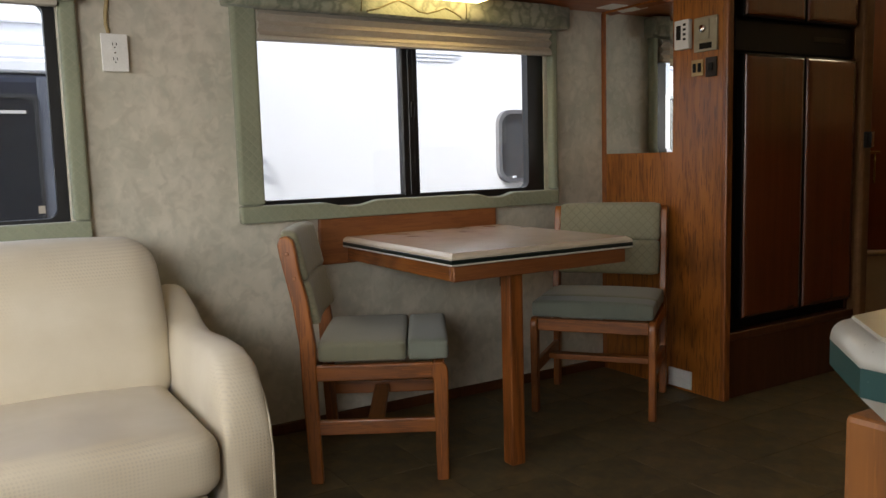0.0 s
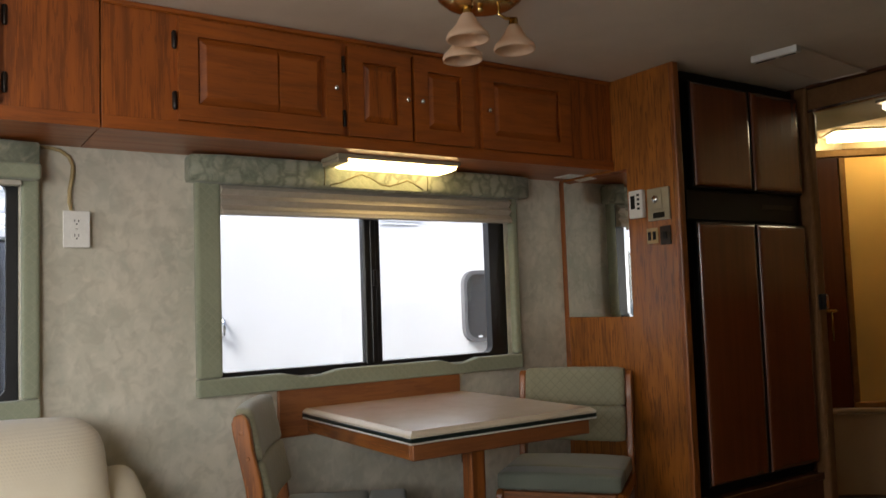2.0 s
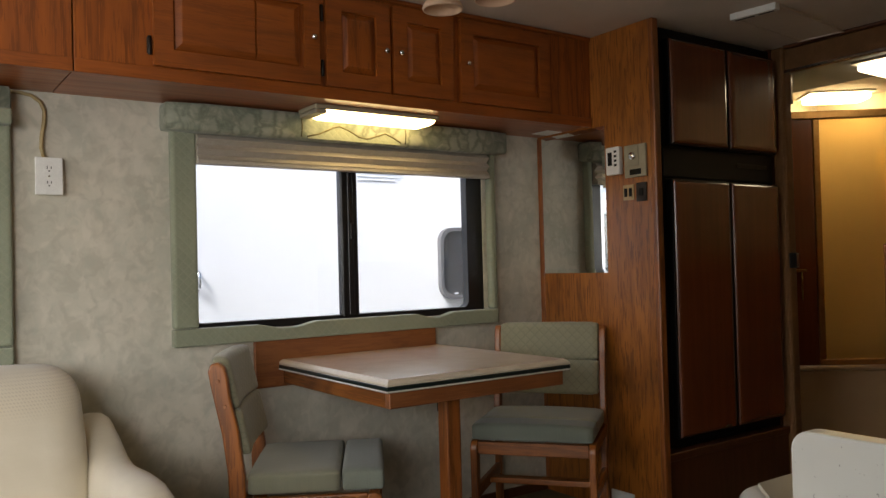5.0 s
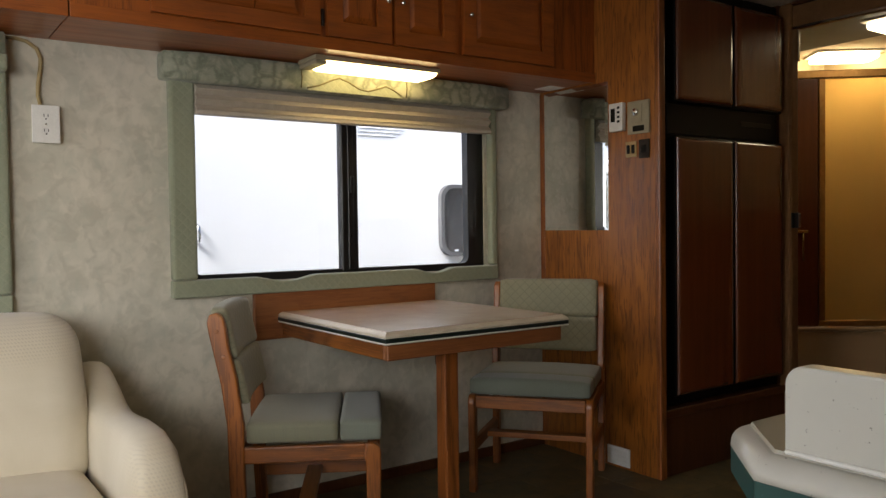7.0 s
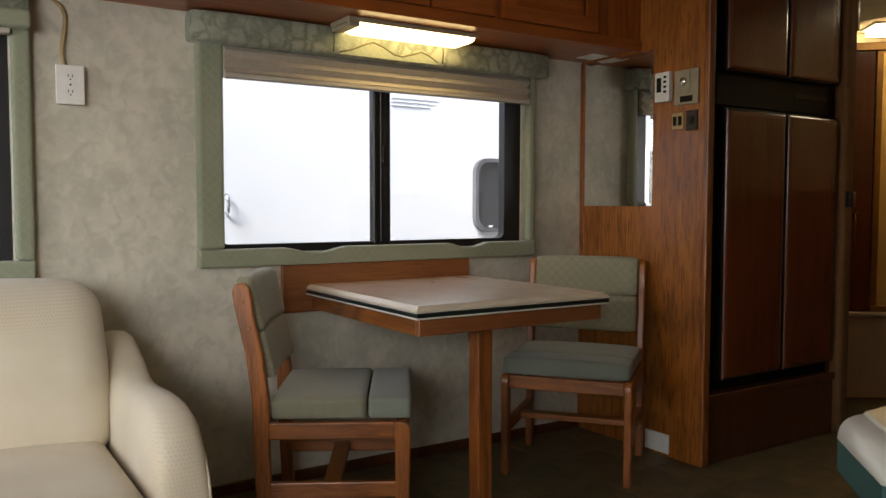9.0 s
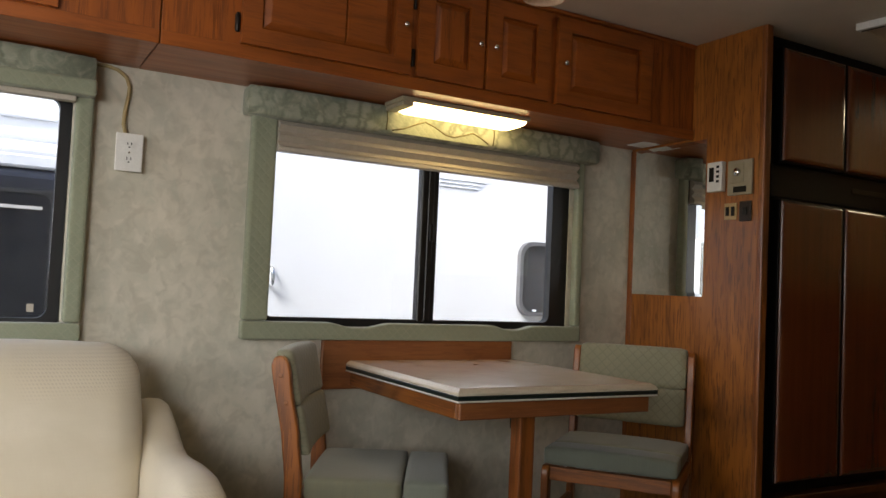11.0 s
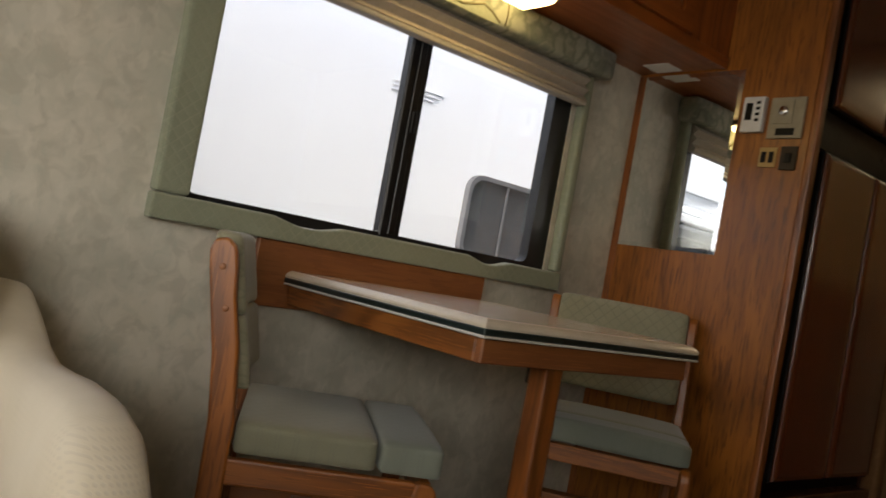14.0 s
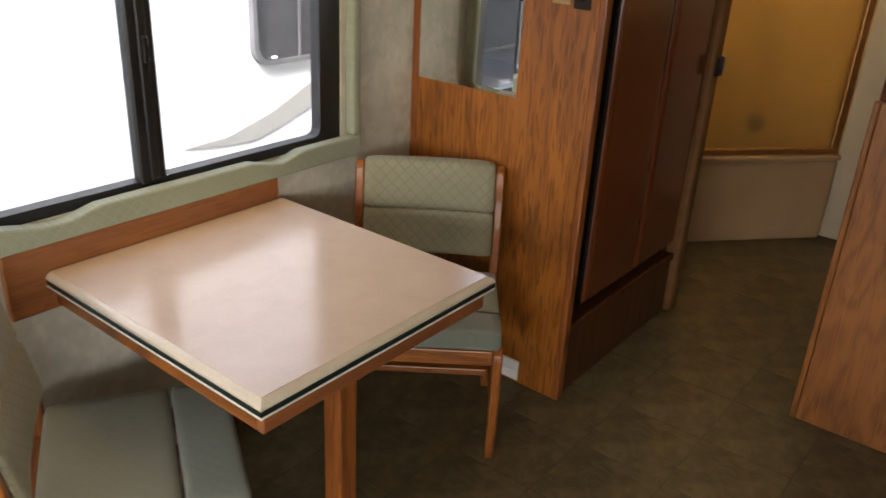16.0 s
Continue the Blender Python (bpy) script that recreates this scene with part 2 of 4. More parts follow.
def vinyl():
    g = Graph("stone_print_vinyl")
    v = g.scaled((1, 1, 1))
    rnd = g.t.nodes.new("ShaderNodeObjectInfo").outputs["Random"]
    big = g.noise(v, 4.2, 5.0, 0.6, 0.9)
    mid = g.noise(v, 13.0, 5.0, 0.68, 1.0)
    fine = g.noise(v, 160.0, 3.0)
    col = g.ramp(g.math("ADD", g.math("MULTIPLY", big, 0.93), g.math("MULTIPLY", rnd, 0.07)),
                 [(0.3, (0.042, 0.03, 0.013)), (0.48, (0.108, 0.077, 0.031)), (0.66, (0.2, 0.145, 0.06))])
    col = g.mix(0.55, col, g.ramp(mid, [(0.38, (0.05, 0.046, 0.024)), (0.65, (0.185, 0.14, 0.068))]))
    g.bump(g.math("ADD", mid, fine), 0.15, 0.001)
    return g.done(col, g.ramp(mid, [(0.3, (0.42,) * 3), (0.7, (0.58,) * 3)]))


def glass_pane(name, tint, gloss=0.06, dim=1.0):
    g = Graph(name)
    t = g.t.nodes
    clear = t.new("ShaderNodeBsdfTransparent")
    clear.inputs[0].default_value = (*[c * dim for c in tint], 1)
    shine = t.new("ShaderNodeBsdfGlossy")
    shine.inputs["Roughness"].default_value = 0.02
    mixed = t.new("ShaderNodeMixShader")
    mixed.inputs[0].default_value = gloss
    g.t.links.new(clear.outputs[0], mixed.inputs[1])
    g.t.links.new(shine.outputs[0], mixed.inputs[2])
    g.t.links.new(mixed.outputs[0], t["Material Output"].inputs["Surface"])
    return g.m


def frosted(name, color, rough):
    g = Graph(name)
    v = g.scaled((1, 1, 1))
    n = g.noise(v, 3.0, 3.0)
    g.bump(g.noise(v, 150.0, 3.0), 0.25, 0.001)
    g.bsdf.inputs["Transmission Weight"].default_value = 0.92
    g.bsdf.inputs["IOR"].default_value = 1.12
    return g.done(g.ramp(n, [(0.3, [c * 0.9 for c in color]), (0.7, color)]), rough)


def lit(name, color, strength):
    g = Graph(name)
    g.bsdf.inputs["Emission Color"].default_value = (*color, 1)
    g.bsdf.inputs["Emission Strength"].default_value = strength
    return g.done((0.8, 0.78, 0.7), 0.4)


CREAM = sofa_cloth()
LAMINATE = mottled("beige_laminate", (0.62, 0.49, 0.40), (0.69, 0.56, 0.465), 9.0, 0.17, 0.0, coat=0.45, fine=350.0)
EDGE_LAMINATE = mottled("cream_moulded_edge", (0.60, 0.52, 0.40), (0.67, 0.585, 0.46), 14.0, 0.22, 0.02, coat=0.3)
WHITE_EDGE = mottled("white_laminate_edge", (0.66, 0.63, 0.56), (0.74, 0.71, 0.64), 20.0, 0.3, 0.02)
GREEN_EDGE = mottled("dark_green_edge", (0.006, 0.013, 0.011), (0.01, 0.02, 0.017), 30.0, 0.3, 0.02)
TEAL_EDGE = speckled("teal_counter_stripe", (0.022, 0.075, 0.072), (0.12, 0.19, 0.18))
COUNTER = speckled("speckled_counter", (0.56, 0.545, 0.49), (0.17, 0.16, 0.14))
COUNTER_TOP = speckled("counter_inlay", (0.40, 0.365, 0.28), (0.32, 0.29, 0.22))
VINYL = vinyl()
GROUT = mottled("vinyl_joint", (0.06, 0.045, 0.022), (0.085, 0.063, 0.031), 12.0, 0.55)
CEILING = mottled("ceiling_cloth", (0.66, 0.575, 0.48), (0.73, 0.64, 0.535), 6.0, 0.8, 0.15)
BLACK_METAL = mottled("black_window_metal", (0.004, 0.004, 0.0045), (0.008, 0.008, 0.009), 12.0, 0.38, 0.03)
BLACK_PLASTIC = mottled("black_plastic", (0.004, 0.0037, 0.0035), (0.008, 0.007, 0.006), 15.0, 0.45, 0.03)
BLACK_PLASTIC.node_tree.nodes["Principled BSDF"].inputs["Specular IOR Level"].default_value = 0.2
WHITE_PLASTIC = mottled("white_plastic", (0.72, 0.71, 0.67), (0.8, 0.79, 0.75), 25.0, 0.35, 0.02)
BEIGE_PLASTIC = mottled("beige_plastic", (0.30, 0.26, 0.175), (0.37, 0.325, 0.225), 25.0, 0.4, 0.02)
TAN_TRIM = mottled("tan_padded_trim", (0.14, 0.066, 0.025), (0.2, 0.10, 0.04), 18.0, 0.6, 0.15)
CREAM_WALL = mottled("cream_wall", (0.58, 0.475, 0.32), (0.66, 0.55, 0.385), 5.0, 0.5, 0.05)
TUB = mottled("almond_moulding", (0.46, 0.31, 0.165), (0.53, 0.365, 0.2), 4.0, 0.32, 0.02, coat=0.3)
BRASS = mottled("polished_brass", (0.62, 0.41, 0.13), (0.76, 0.53, 0.2), 20.0, 0.2, 0.02, metal=1.0)
SWITCH_BRASS = mottled("dulled_brass_plate", (0.36, 0.25, 0.11), (0.45, 0.32, 0.15), 30.0, 0.42, 0.02, metal=0.6)
GOLD_FRAME = mottled("bronze_gold_frame", (0.38, 0.2, 0.07), (0.52, 0.3, 0.11), 20.0, 0.34, 0.02, metal=0.75)
CHROME = mottled("chrome", (0.7, 0.7, 0.7), (0.8, 0.8, 0.8), 20.0, 0.14, 0.0, metal=1.0)
HINGE = mottled("blackened_hinge", (0.018, 0.013, 0.01), (0.035, 0.026, 0.02), 60.0, 0.4, 0.05, metal=0.6)
SHADE_CLOTH = mottled("pleated_shade_cloth", (0.40, 0.355, 0.29), (0.48, 0.43, 0.36), 30.0, 0.8, 0.1)
CORD = mottled("tan_cable", (0.34, 0.25, 0.11), (0.42, 0.32, 0.15), 40.0, 0.5)
MIRROR = mottled("mirror_silver", (0.86, 0.88, 0.86), (0.88, 0.9, 0.88), 2.0, 0.01, 0.0, metal=1.0)
OPAL = frosted("opal_glass", (0.94, 0.70, 0.50), 0.6)
OPAL.node_tree.nodes["Principled BSDF"].inputs["Transmission Weight"].default_value = 0.35
AMBER = frosted("amber_frosted_glass", (0.88, 0.68, 0.34), 0.46)
PANE = glass_pane("window_glass", (0.93, 0.96, 1.0))
TINTED = glass_pane("tinted_glass", (0.72, 0.73, 0.75), 0.08)
GLOW = lit("fluorescent_diffuser", (1.0, 0.72, 0.30), 2.6)
GLOW_HALL = lit("hall_diffuser", (1.0, 0.8, 0.5), 2.0)
TRAILER_WHITE = mottled("white_gelcoat", (0.76, 0.77, 0.79), (0.82, 0.83, 0.85), 1.2, 0.3, 0.01, coat=0.3)
TRAILER_GREY = mottled("grey_decal", (0.33, 0.32, 0.3), (0.38, 0.37, 0.35), 6.0, 0.4, 0.01)
COACH_DARK = mottled("charcoal_coach_paint", (0.012, 0.014, 0.02), (0.02, 0.023, 0.032), 2.0, 0.2, 0.0, fine=6.0)
COACH_SILVER = mottled("silver_coach_paint", (0.42, 0.43, 0.45), (0.52, 0.53, 0.55), 3.0, 0.3, 0.01)
DARK_GLASS = mottled("dark_coach_glass", (0.006, 0.007, 0.010), (0.01, 0.012, 0.016), 2.0, 0.06, 0.0, fine=6.0)
for dull in (DARK_GLASS, COACH_DARK):
    dull.node_tree.nodes["Principled BSDF"].inputs["Specular IOR Level"].default_value = 0.18
    dull.node_tree.nodes["Principled BSDF"].inputs["Coat Weight"].default_value = 0.0
TRAILER_TRIM = mottled("grey_window_trim", (0.10, 0.10, 0.105), (0.14, 0.14, 0.145), 8.0, 0.45, 0.01)
TRAILER_CURTAIN = mottled("grey_curtain", (0.15, 0.15, 0.155), (0.2, 0.2, 0.205), 12.0, 0.8, 0.05)
TAN_TRIM.node_tree.nodes["Principled BSDF"].inputs["Specular IOR Level"].default_value = 0.1
COACH_PILLAR = mottled("grey_blue_paint", (0.035, 0.04, 0.052), (0.055, 0.062, 0.078), 3.0, 0.35, 0.0, fine=6.0)
RUBBER = mottled("black_rubber", (0.012, 0.012, 0.012), (0.025, 0.025, 0.025), 30.0, 0.7, 0.1)
CONCRETE = mottled("pale_concrete", (0.17, 0.168, 0.16), (0.24, 0.235, 0.225), 1.5, 0.85, 0.3)
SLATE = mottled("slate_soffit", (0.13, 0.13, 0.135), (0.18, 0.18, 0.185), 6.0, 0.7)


# ---------------------------------------------------------------- mesh helpers
def box(bm, x0, x1, y0, y1, z0, z1, bevel=0.0, seg=1):
    """A box with bevelled edges, added to bm."""
    made = bmesh.ops.create_cube(bm, size=1.0)["verts"]
    bmesh.ops.scale(bm, vec=(x1 - x0, y1 - y0, z1 - z0), verts=made)
    bmesh.ops.translate(bm, vec=((x0 + x1) / 2, (y0 + y1) / 2, (z0 + z1) / 2), verts=made)
    if bevel:
        edges = list({e for v in made for e in v.link_edges})
        bmesh.ops.bevel(bm, geom=edges, offset=bevel, segments=seg, affect="EDGES", profile=0.5)
    return bm


def bx(x0, x1, y0, y1, z0, z1, bevel=0.0, seg=1):
    return box(bmesh.new(), x0, x1, y0, y1, z0, z1, bevel, seg)


def soft_box(size, r, n=8, shape=None):
    """A padded block about the origin: a fine box pulled to round edges; shape moves each point afterwards."""
    bm = bmesh.new()
    bmesh.ops.create_cube(bm, size=1.0)
    bmesh.ops.subdivide_edges(bm, edges=bm.edges[:], cuts=n, use_grid_fill=True)
    h = Vector(size) / 2
    for v in bm.verts:
        # more points near the edges
        p = Vector([math.copysign(abs(2 * c) ** 0.6, c) * k for c, k in zip(v.co, h)])
        core = Vector([max(-k + r, min(k - r, c)) for c, k in zip(p, h)])
        d = p - core
        if d.length > 1e-9:
            m = max(abs(c) for c in d)
            p = core + d.normalized() * m
        v.co = shape(p) if shape else p
    for f in bm.faces:
        f.smooth = True
    return bm


def prism(poly, y0, y1, bevel=0.0, seg=2, axis="y"):
    """A flat outline (pairs) given thickness along an axis."""
    bm = bmesh.new()
    def at(a, b, c):
        return {"y": (a, c, b), "x": (c, a, b), "z": (a, b, c)}[axis]
    low = [bm.verts.new(at(a, b, y0)) for a, b in poly]
    high = [bm.verts.new(at(a, b, y1)) for a, b in poly]
    bm.faces.new(low)
    bm.faces.new(high[::-1])
    for i in range(len(poly)):
        j = (i + 1) % len(poly)
        bm.faces.new((low[i], high[i], high[j], low[j]))
    bmesh.ops.recalc_face_normals(bm, faces=bm.faces[:])
    if bevel:
        bmesh.ops.bevel(bm, geom=bm.edges[:], offset=bevel, segments=seg, affect="EDGES", profile=0.5)
    return bm


def loft(rings, cap=True):
    """A skin through rings that have the same number of points."""
    bm = bmesh.new()
    rows = [[bm.verts.new(p) for p in ring] for ring in rings]
    n = len(rows[0])
    for a, b in zip(rows, rows[1:]):
        for i in range(n):
            bm.faces.new((a[i], a[(i + 1) % n], b[(i + 1) % n], b[i]))
    if cap:
        bm.faces.new(rows[0][::-1])
        bm.faces.new(rows[-1])
    bmesh.ops.recalc_face_normals(bm, faces=bm.faces[:])
    for f in bm.faces:
        f.smooth = True
    return bm


def turned(profile, at=(0, 0, 0), n=24, sx=1.0, sy=1.0, cap=False):
    """A body of revolution about z: profile of (radius, height)."""
    rings = [[(at[0] + sx * r * math.cos(2 * math.pi * i / n), at[1] + sy * r * math.sin(2 * math.pi * i / n), at[2] + z)
              for i in range(n)] for r, z in profile]
    return loft(rings, cap)


def tube(points, r, n=8):
    """A round bar along points."""
    pts = [Vector(p) for p in points]
    rings = []
    for k, p in enumerate(pts):
        d = (pts[min(k + 1, len(pts) - 1)] - pts[max(k - 1, 0)]).normalized()
        side = d.cross(Vector((0.31, 0.2, 0.93))).normalized()
        up = side.cross(d)
        rings.append([p + r * (math.cos(2 * math.pi * i / n) * side + math.sin(2 * math.pi * i / n) * up) for i in range(n)])
    return loft(rings)


def rounded(a, b, c, d, rad):
    """A rectangle's outline with round corners."""
    pts = []
    for cx, cz, a0 in ((b - rad, d - rad, 0), (a + rad, d - rad, 90), (a + rad, c + rad, 180), (b - rad, c + rad, 270)):
        for k in range(6):
            t = radians(a0 + k * 18)
            pts.append((cx + rad * math.cos(t), cz + rad * math.sin(t)))
    return pts


def frame_fill(x0, x1, z0, z1, y0, y1, r):
    return prism(rounded(x0, x1, z0, z1, r), y0, y1)


def frame_bm(x0, x1, z0, z1, y0, y1, wl, wr, wb, wt, r=0.0, outer_r=None):
    """A rectangular border standing in the xz plane, with rounded inner corners."""
    bm = bmesh.new()
    outer = rounded(x0, x1, z0, z1, outer_r or max(r * 0.5, 0.004))
    inner = rounded(x0 + wl, x1 - wr, z0 + wb, z1 - wt, max(r, 0.004))
    loops = [[bm.verts.new((a, y, b)) for a, b in pts] for pts, y in ((outer, y0), (outer, y1), (inner, y1), (inner, y0))]
    n = len(outer)
    for a in range(4):
        p, q = loops[a], loops[(a + 1) % 4]
        for i in range(n):
            bm.faces.new((p[i], p[(i + 1) % n], q[(i + 1) % n], q[i]))
    bmesh.ops.recalc_face_normals(bm, faces=bm.faces[:])
    return bm


def frame_bm2(x0, x1, y0, y1, z0, z1, w):
    """A flat rectangular border lying in the xy plane."""
    bm = bmesh.new()
    for a, b, c, d in ((x0, x1, y0, y0 + w), (x0, x1, y1 - w, y1), (x0, x0 + w, y0 + w, y1 - w), (x1 - w, x1, y0 + w, y1 - w)):
        box(bm, a, b, c, d, z0, z1)
    return bm


def thing(name, base, label, category, group="", kind="", turn=0.0):
    ob = new(name)
    ob.empty_display_size = 0.1
    ob.matrix_basis = pose(*base, 0, 0, turn)
    return tagged(ob, label, category, group, kind)


def part(name, bm, material, parent, label="", local=False):
    """One mesh under a thing or a part. The bmesh is in world places unless local."""
    me = bpy.data.meshes.new(name)
    if not local:
        m = parent.matrix_basis.copy()
        if parent.parent:
            m = parent.parent.matrix_basis @ m
        bm.transform(m.inverted())
    bm.to_mesh(me)
    bm.free()
    me.materials.append(material)
    ob = new(name, me)
    ob.parent = parent
    return tagged(ob, label)


def single(name, bm, material, label="", category="", group="", kind=""):
    me = bpy.data.meshes.new(name)
    bm.to_mesh(me)
    bm.free()
    me.materials.append(material)
    return tagged(new(name, me), label, category, group, kind)


def wall_with_holes(name, axis, at0, at1, a0, a1, z0, z1, holes, material, label):
    """A wall of thickness at0..at1 with rectangular openings (a, b, low, high), as one mesh."""
    bm = bmesh.new()
    xs = sorted({a0, a1, *[h[0] for h in holes], *[h[1] for h in holes]})
    for p, q in zip(xs, xs[1:]):
        cuts = sorted((h[2], h[3]) for h in holes if h[0] < (p + q) / 2 < h[1])
        z = z0
        for lo, hi in cuts + [(z1, z1)]:
            if lo > z:
                if axis == "y":
                    box(bm, p, q, at0, at1, z, lo)
                else:
                    box(bm, at0, at1, p, q, z, lo)
            z = max(z, hi)
    return single(name, bm, material, label, "wall", kind="structure")


# ---------------------------------------------------------------- the coach body
CEIL = 2.14
L_WIN = (-3.95, -2.385, 0.87, 1.63)      # side window opening
R_WIN = (-1.735, -0.358, 0.885, 1.66)    # dinette window opening
wall_with_holes("wall_north", "y", 0.0, 0.05, -5.2, 3.1, 0.0, CEIL, [L_WIN, R_WIN], WALLPAPER,
                "grey-green sponged wallpaper wall with two window openings")
wall_with_holes("wall_south", "y", -3.5, -3.45, -5.2, 3.1, 0.0, CEIL, [(-4.5, -3.3, 1.0, 1.7)], WALLPAPER,
                "plain wallpapered wall with an opening added for fill light")
wall_with_holes("wall_front", "x", -5.2, -5.15, -3.45, 0.0, 0.0, CEIL, [(-3.0, -0.5, 0.9, 1.95)], WALLPAPER,
                "front wall of the coach with the windscreen opening")
wall_with_holes("wall_rear", "x", 3.05, 3.1, -3.45, 0.0, 0.0, CEIL, [], CREAM_WALL, "plain cream wall at the rear")
single("ceiling", bx(-5.2, 3.1, -3.5, 0.05, CEIL, CEIL + 0.05), CEILING, "beige cloth-covered ceiling", "ceiling", kind="structure")
floor_slab = single("floor", bx(-5.2, 3.1, -3.5, 0.05, -0.06, -0.003), GROUT, "brown stone-patterned vinyl floor", "floor", kind="structure")
windscreen = thing("window_3", (-5.17, -1.75, 0.9), "large clear windscreen in the front wall", "window", kind="structure")
part("pane", bx(-5.18, -5.174, -3.0, -0.5, 0.9, 1.95), PANE, windscreen).visible_shadow = False
# pane of the unseen opening that was added with the side fill lamp
side_opening = thing("window_4", (-3.9, -3.47, 1.0), "clear side pane in the unseen opening added for fill light", "window", kind="structure")
part("pane", bx(-4.5, -3.3, -3.478, -3.472, 1.0, 1.7), PANE, side_opening).visible_shadow = False

# skirting along the slide-out wall
single("baseboard", bx(-2.06, -0.002, -0.014, -0.001, 0.0, 0.045, 0.003), OAK_DARK, "low dark oak skirting strip at the wall foot", "skirting", kind="structure")


# ---------------------------------------------------------------- windows of the slide-out
def dinette_window():
    x0, x1, z0, z1 = R_WIN
    w = thing("window_1", ((x0 + x1) / 2, 0.0, z0), "black-framed sliding window with clear glass", "window", kind="structure")
    f = part("window_frame", frame_bm(x0 + 0.002, x1 - 0.002, z0 + 0.002, z1, 0.004, 0.046, 0.014, 0.088, 0.03, 0.03, 0.03), BLACK_METAL, w, "black metal frame")
    part("mullion", bx(-1.104, -1.024, 0.0, 0.04, z0 + 0.02, z1 - 0.02, 0.006), BLACK_METAL, w, "black metal mullion")
    part("sash_stile", bx(-1.076, -1.05, -0.008, 0.0, z0 + 0.03, z1 - 0.03, 0.003), BLACK_METAL, w, "black sliding sash edge")
    part("latch", bx(-1.07, -1.052, -0.018, -0.008, 1.23, 1.30, 0.004), BLACK_PLASTIC, w, "black sash latch")
    for a, b in ((x0 + 0.012, -1.098), (-1.024, x1 - 0.084)):
        part("pane", bx(a, b, 0.022, 0.026, z0 + 0.026, z1 - 0.026), PANE, w).visible_shadow = False


def side_window():
    x0, x1, z0, z1 = L_WIN
    w = thing("window_2", ((x0 + x1) / 2, 0.0, z0), "black-framed window beside the sofa", "window", kind="structure")
    part("window_frame", frame_bm(x0 + 0.002, x1 - 0.002, z0 + 0.002, z1, 0.004, 0.046, 0.04, 0.034, 0.024, 0.03, 0.035), BLACK_METAL, w, "black metal frame")
    part("mullion", bx(-3.2, -3.13, 0.0, 0.04, z0 + 0.02, z1 - 0.02, 0.006), BLACK_METAL, w, "black metal mullion")
    for a, b in ((x0 + 0.038, -3.198), (-3.132, x1 - 0.032)):
        part("pane", bx(a, b, 0.022, 0.026, z0 + 0.022, z1 - 0.028), PANE, w).visible_shadow = False

    part("sticker", bx(-2.478, -2.458, 0.0205, 0.0218, 0.915, 0.94), SHADE_CLOTH, w, "small pale sticker on the glass")


dinette_window()
side_window()


def notched_sill(x0, x1, z0, z1, notches):
    """The lower cushion of a window surround, with shallow finger notches in its upper edge."""
    top = [(x0, z1)]
    for c, half in notches:
        for k in range(11):
            u = -1 + k / 5
            dip = 0.5 * (1 + math.cos(math.pi * u)) ** 0.6 * 0.026 if abs(u) < 1 else 0.0
            top.append((c + u * half, z1 - min(0.019, dip)))
    top.append((x1, z1))
    return prism([(x0, z0)] + top + [(x1, z0)], -0.046, -0.001, 0.006)


def surround(name, x0, x1, in0, in1, z0, zin, ztop, notches, label):
    s = thing(name, ((x0 + x1) / 2, 0.0, z0), label, "window surround", "padded window surrounds")
    part("sill_cushion", notched_sill(x0, x1, z0, zin, notches), SURROUND, s)
    part("side_cushion", bx(x0, in0, -0.046, -0.001, zin + 0.001, ztop, 0.012, 3), SURROUND, s)
    part("side_cushion", bx(in1, x1, -0.046, -0.001, zin + 0.001, ztop, 0.012, 3), SURROUND, s)
    return s


surround("window_surround", -1.812, -0.308, -1.72, -0.345, 0.838, 0.903, 1.64, [(-1.365, 0.12), (-0.665, 0.10)],
         "sage green quilted padded surround of the dinette window")
surround("window_surround", -4.05, -2.326, -3.94, -2.38, 0.815, 0.885, 1.66, [],
         "sage green quilted padded surround of the sofa window")


def valance(x0, x1, z0, z1, label, border=0.0):
    v = thing("valance", ((x0 + x1) / 2, 0.0, z0), label, "valance", "window valances")
    part("board", soft_shell(x0, x1, -0.105, -0.001, z0, z1), VALANCE, v, "sage green patterned cloth")
    if border:
        part("band", bx(x0 - 0.002, x1 + 0.002, -0.11, -0.001, z0 - 0.006, z0 + border, 0.01, 3), SURROUND, v, "quilted sage border")
    return v


def soft_shell(x0, x1, y0, y1, z0, z1):
    bm = soft_box((x1 - x0, y1 - y0, z1 - z0), 0.02, 6)
    bm.transform(Matrix.Translation(((x0 + x1) / 2, (y0 + y1) / 2, (z0 + z1) / 2)))
    return bm


val = valance(-1.845, -0.275, 1.62, 1.7275, "sage green patterned valance over the dinette window")
# stitched zigzag cord and seams round the middle of the valance
SEAM = mottled("dark_olive_cord", (0.10, 0.085, 0.035), (0.15, 0.125, 0.06), 60.0, 0.8)
zig = [(-1.30, 1.632), (-1.25, 1.645), (-1.19, 1.672), (-1.16, 1.682), (-1.12, 1.67), (-1.07, 1.645), (-1.03, 1.64), (-0.98, 1.655), (-0.945, 1.668), (-0.91, 1.656), (-0.87, 1.634)]
part("cord", tube([(a, -0.1065, b) for a, b in zig], 0.0035, 6), SEAM, val, "dark cord stitched in a zigzag")
for x in (-1.325, -0.845):
    part("seam", tube([(x, -0.1055, 1.63), (x + 0.004, -0.1062, 1.67), (x, -0.1055, 1.715)], 0.0025, 6), SEAM, val, "dark vertical seam")
part("centre_quilt", prism([(-1.30, 1.624)] + [(a, b - 0.003) for a, b in zig] + [(-0.87, 1.624)], -0.1075, -0.1035, 0.001), SURROUND, val, "quilted lower field")
valance(-4.08, -2.33, 1.605, 1.7275, "sage green patterned valance over the sofa window", 0.045)


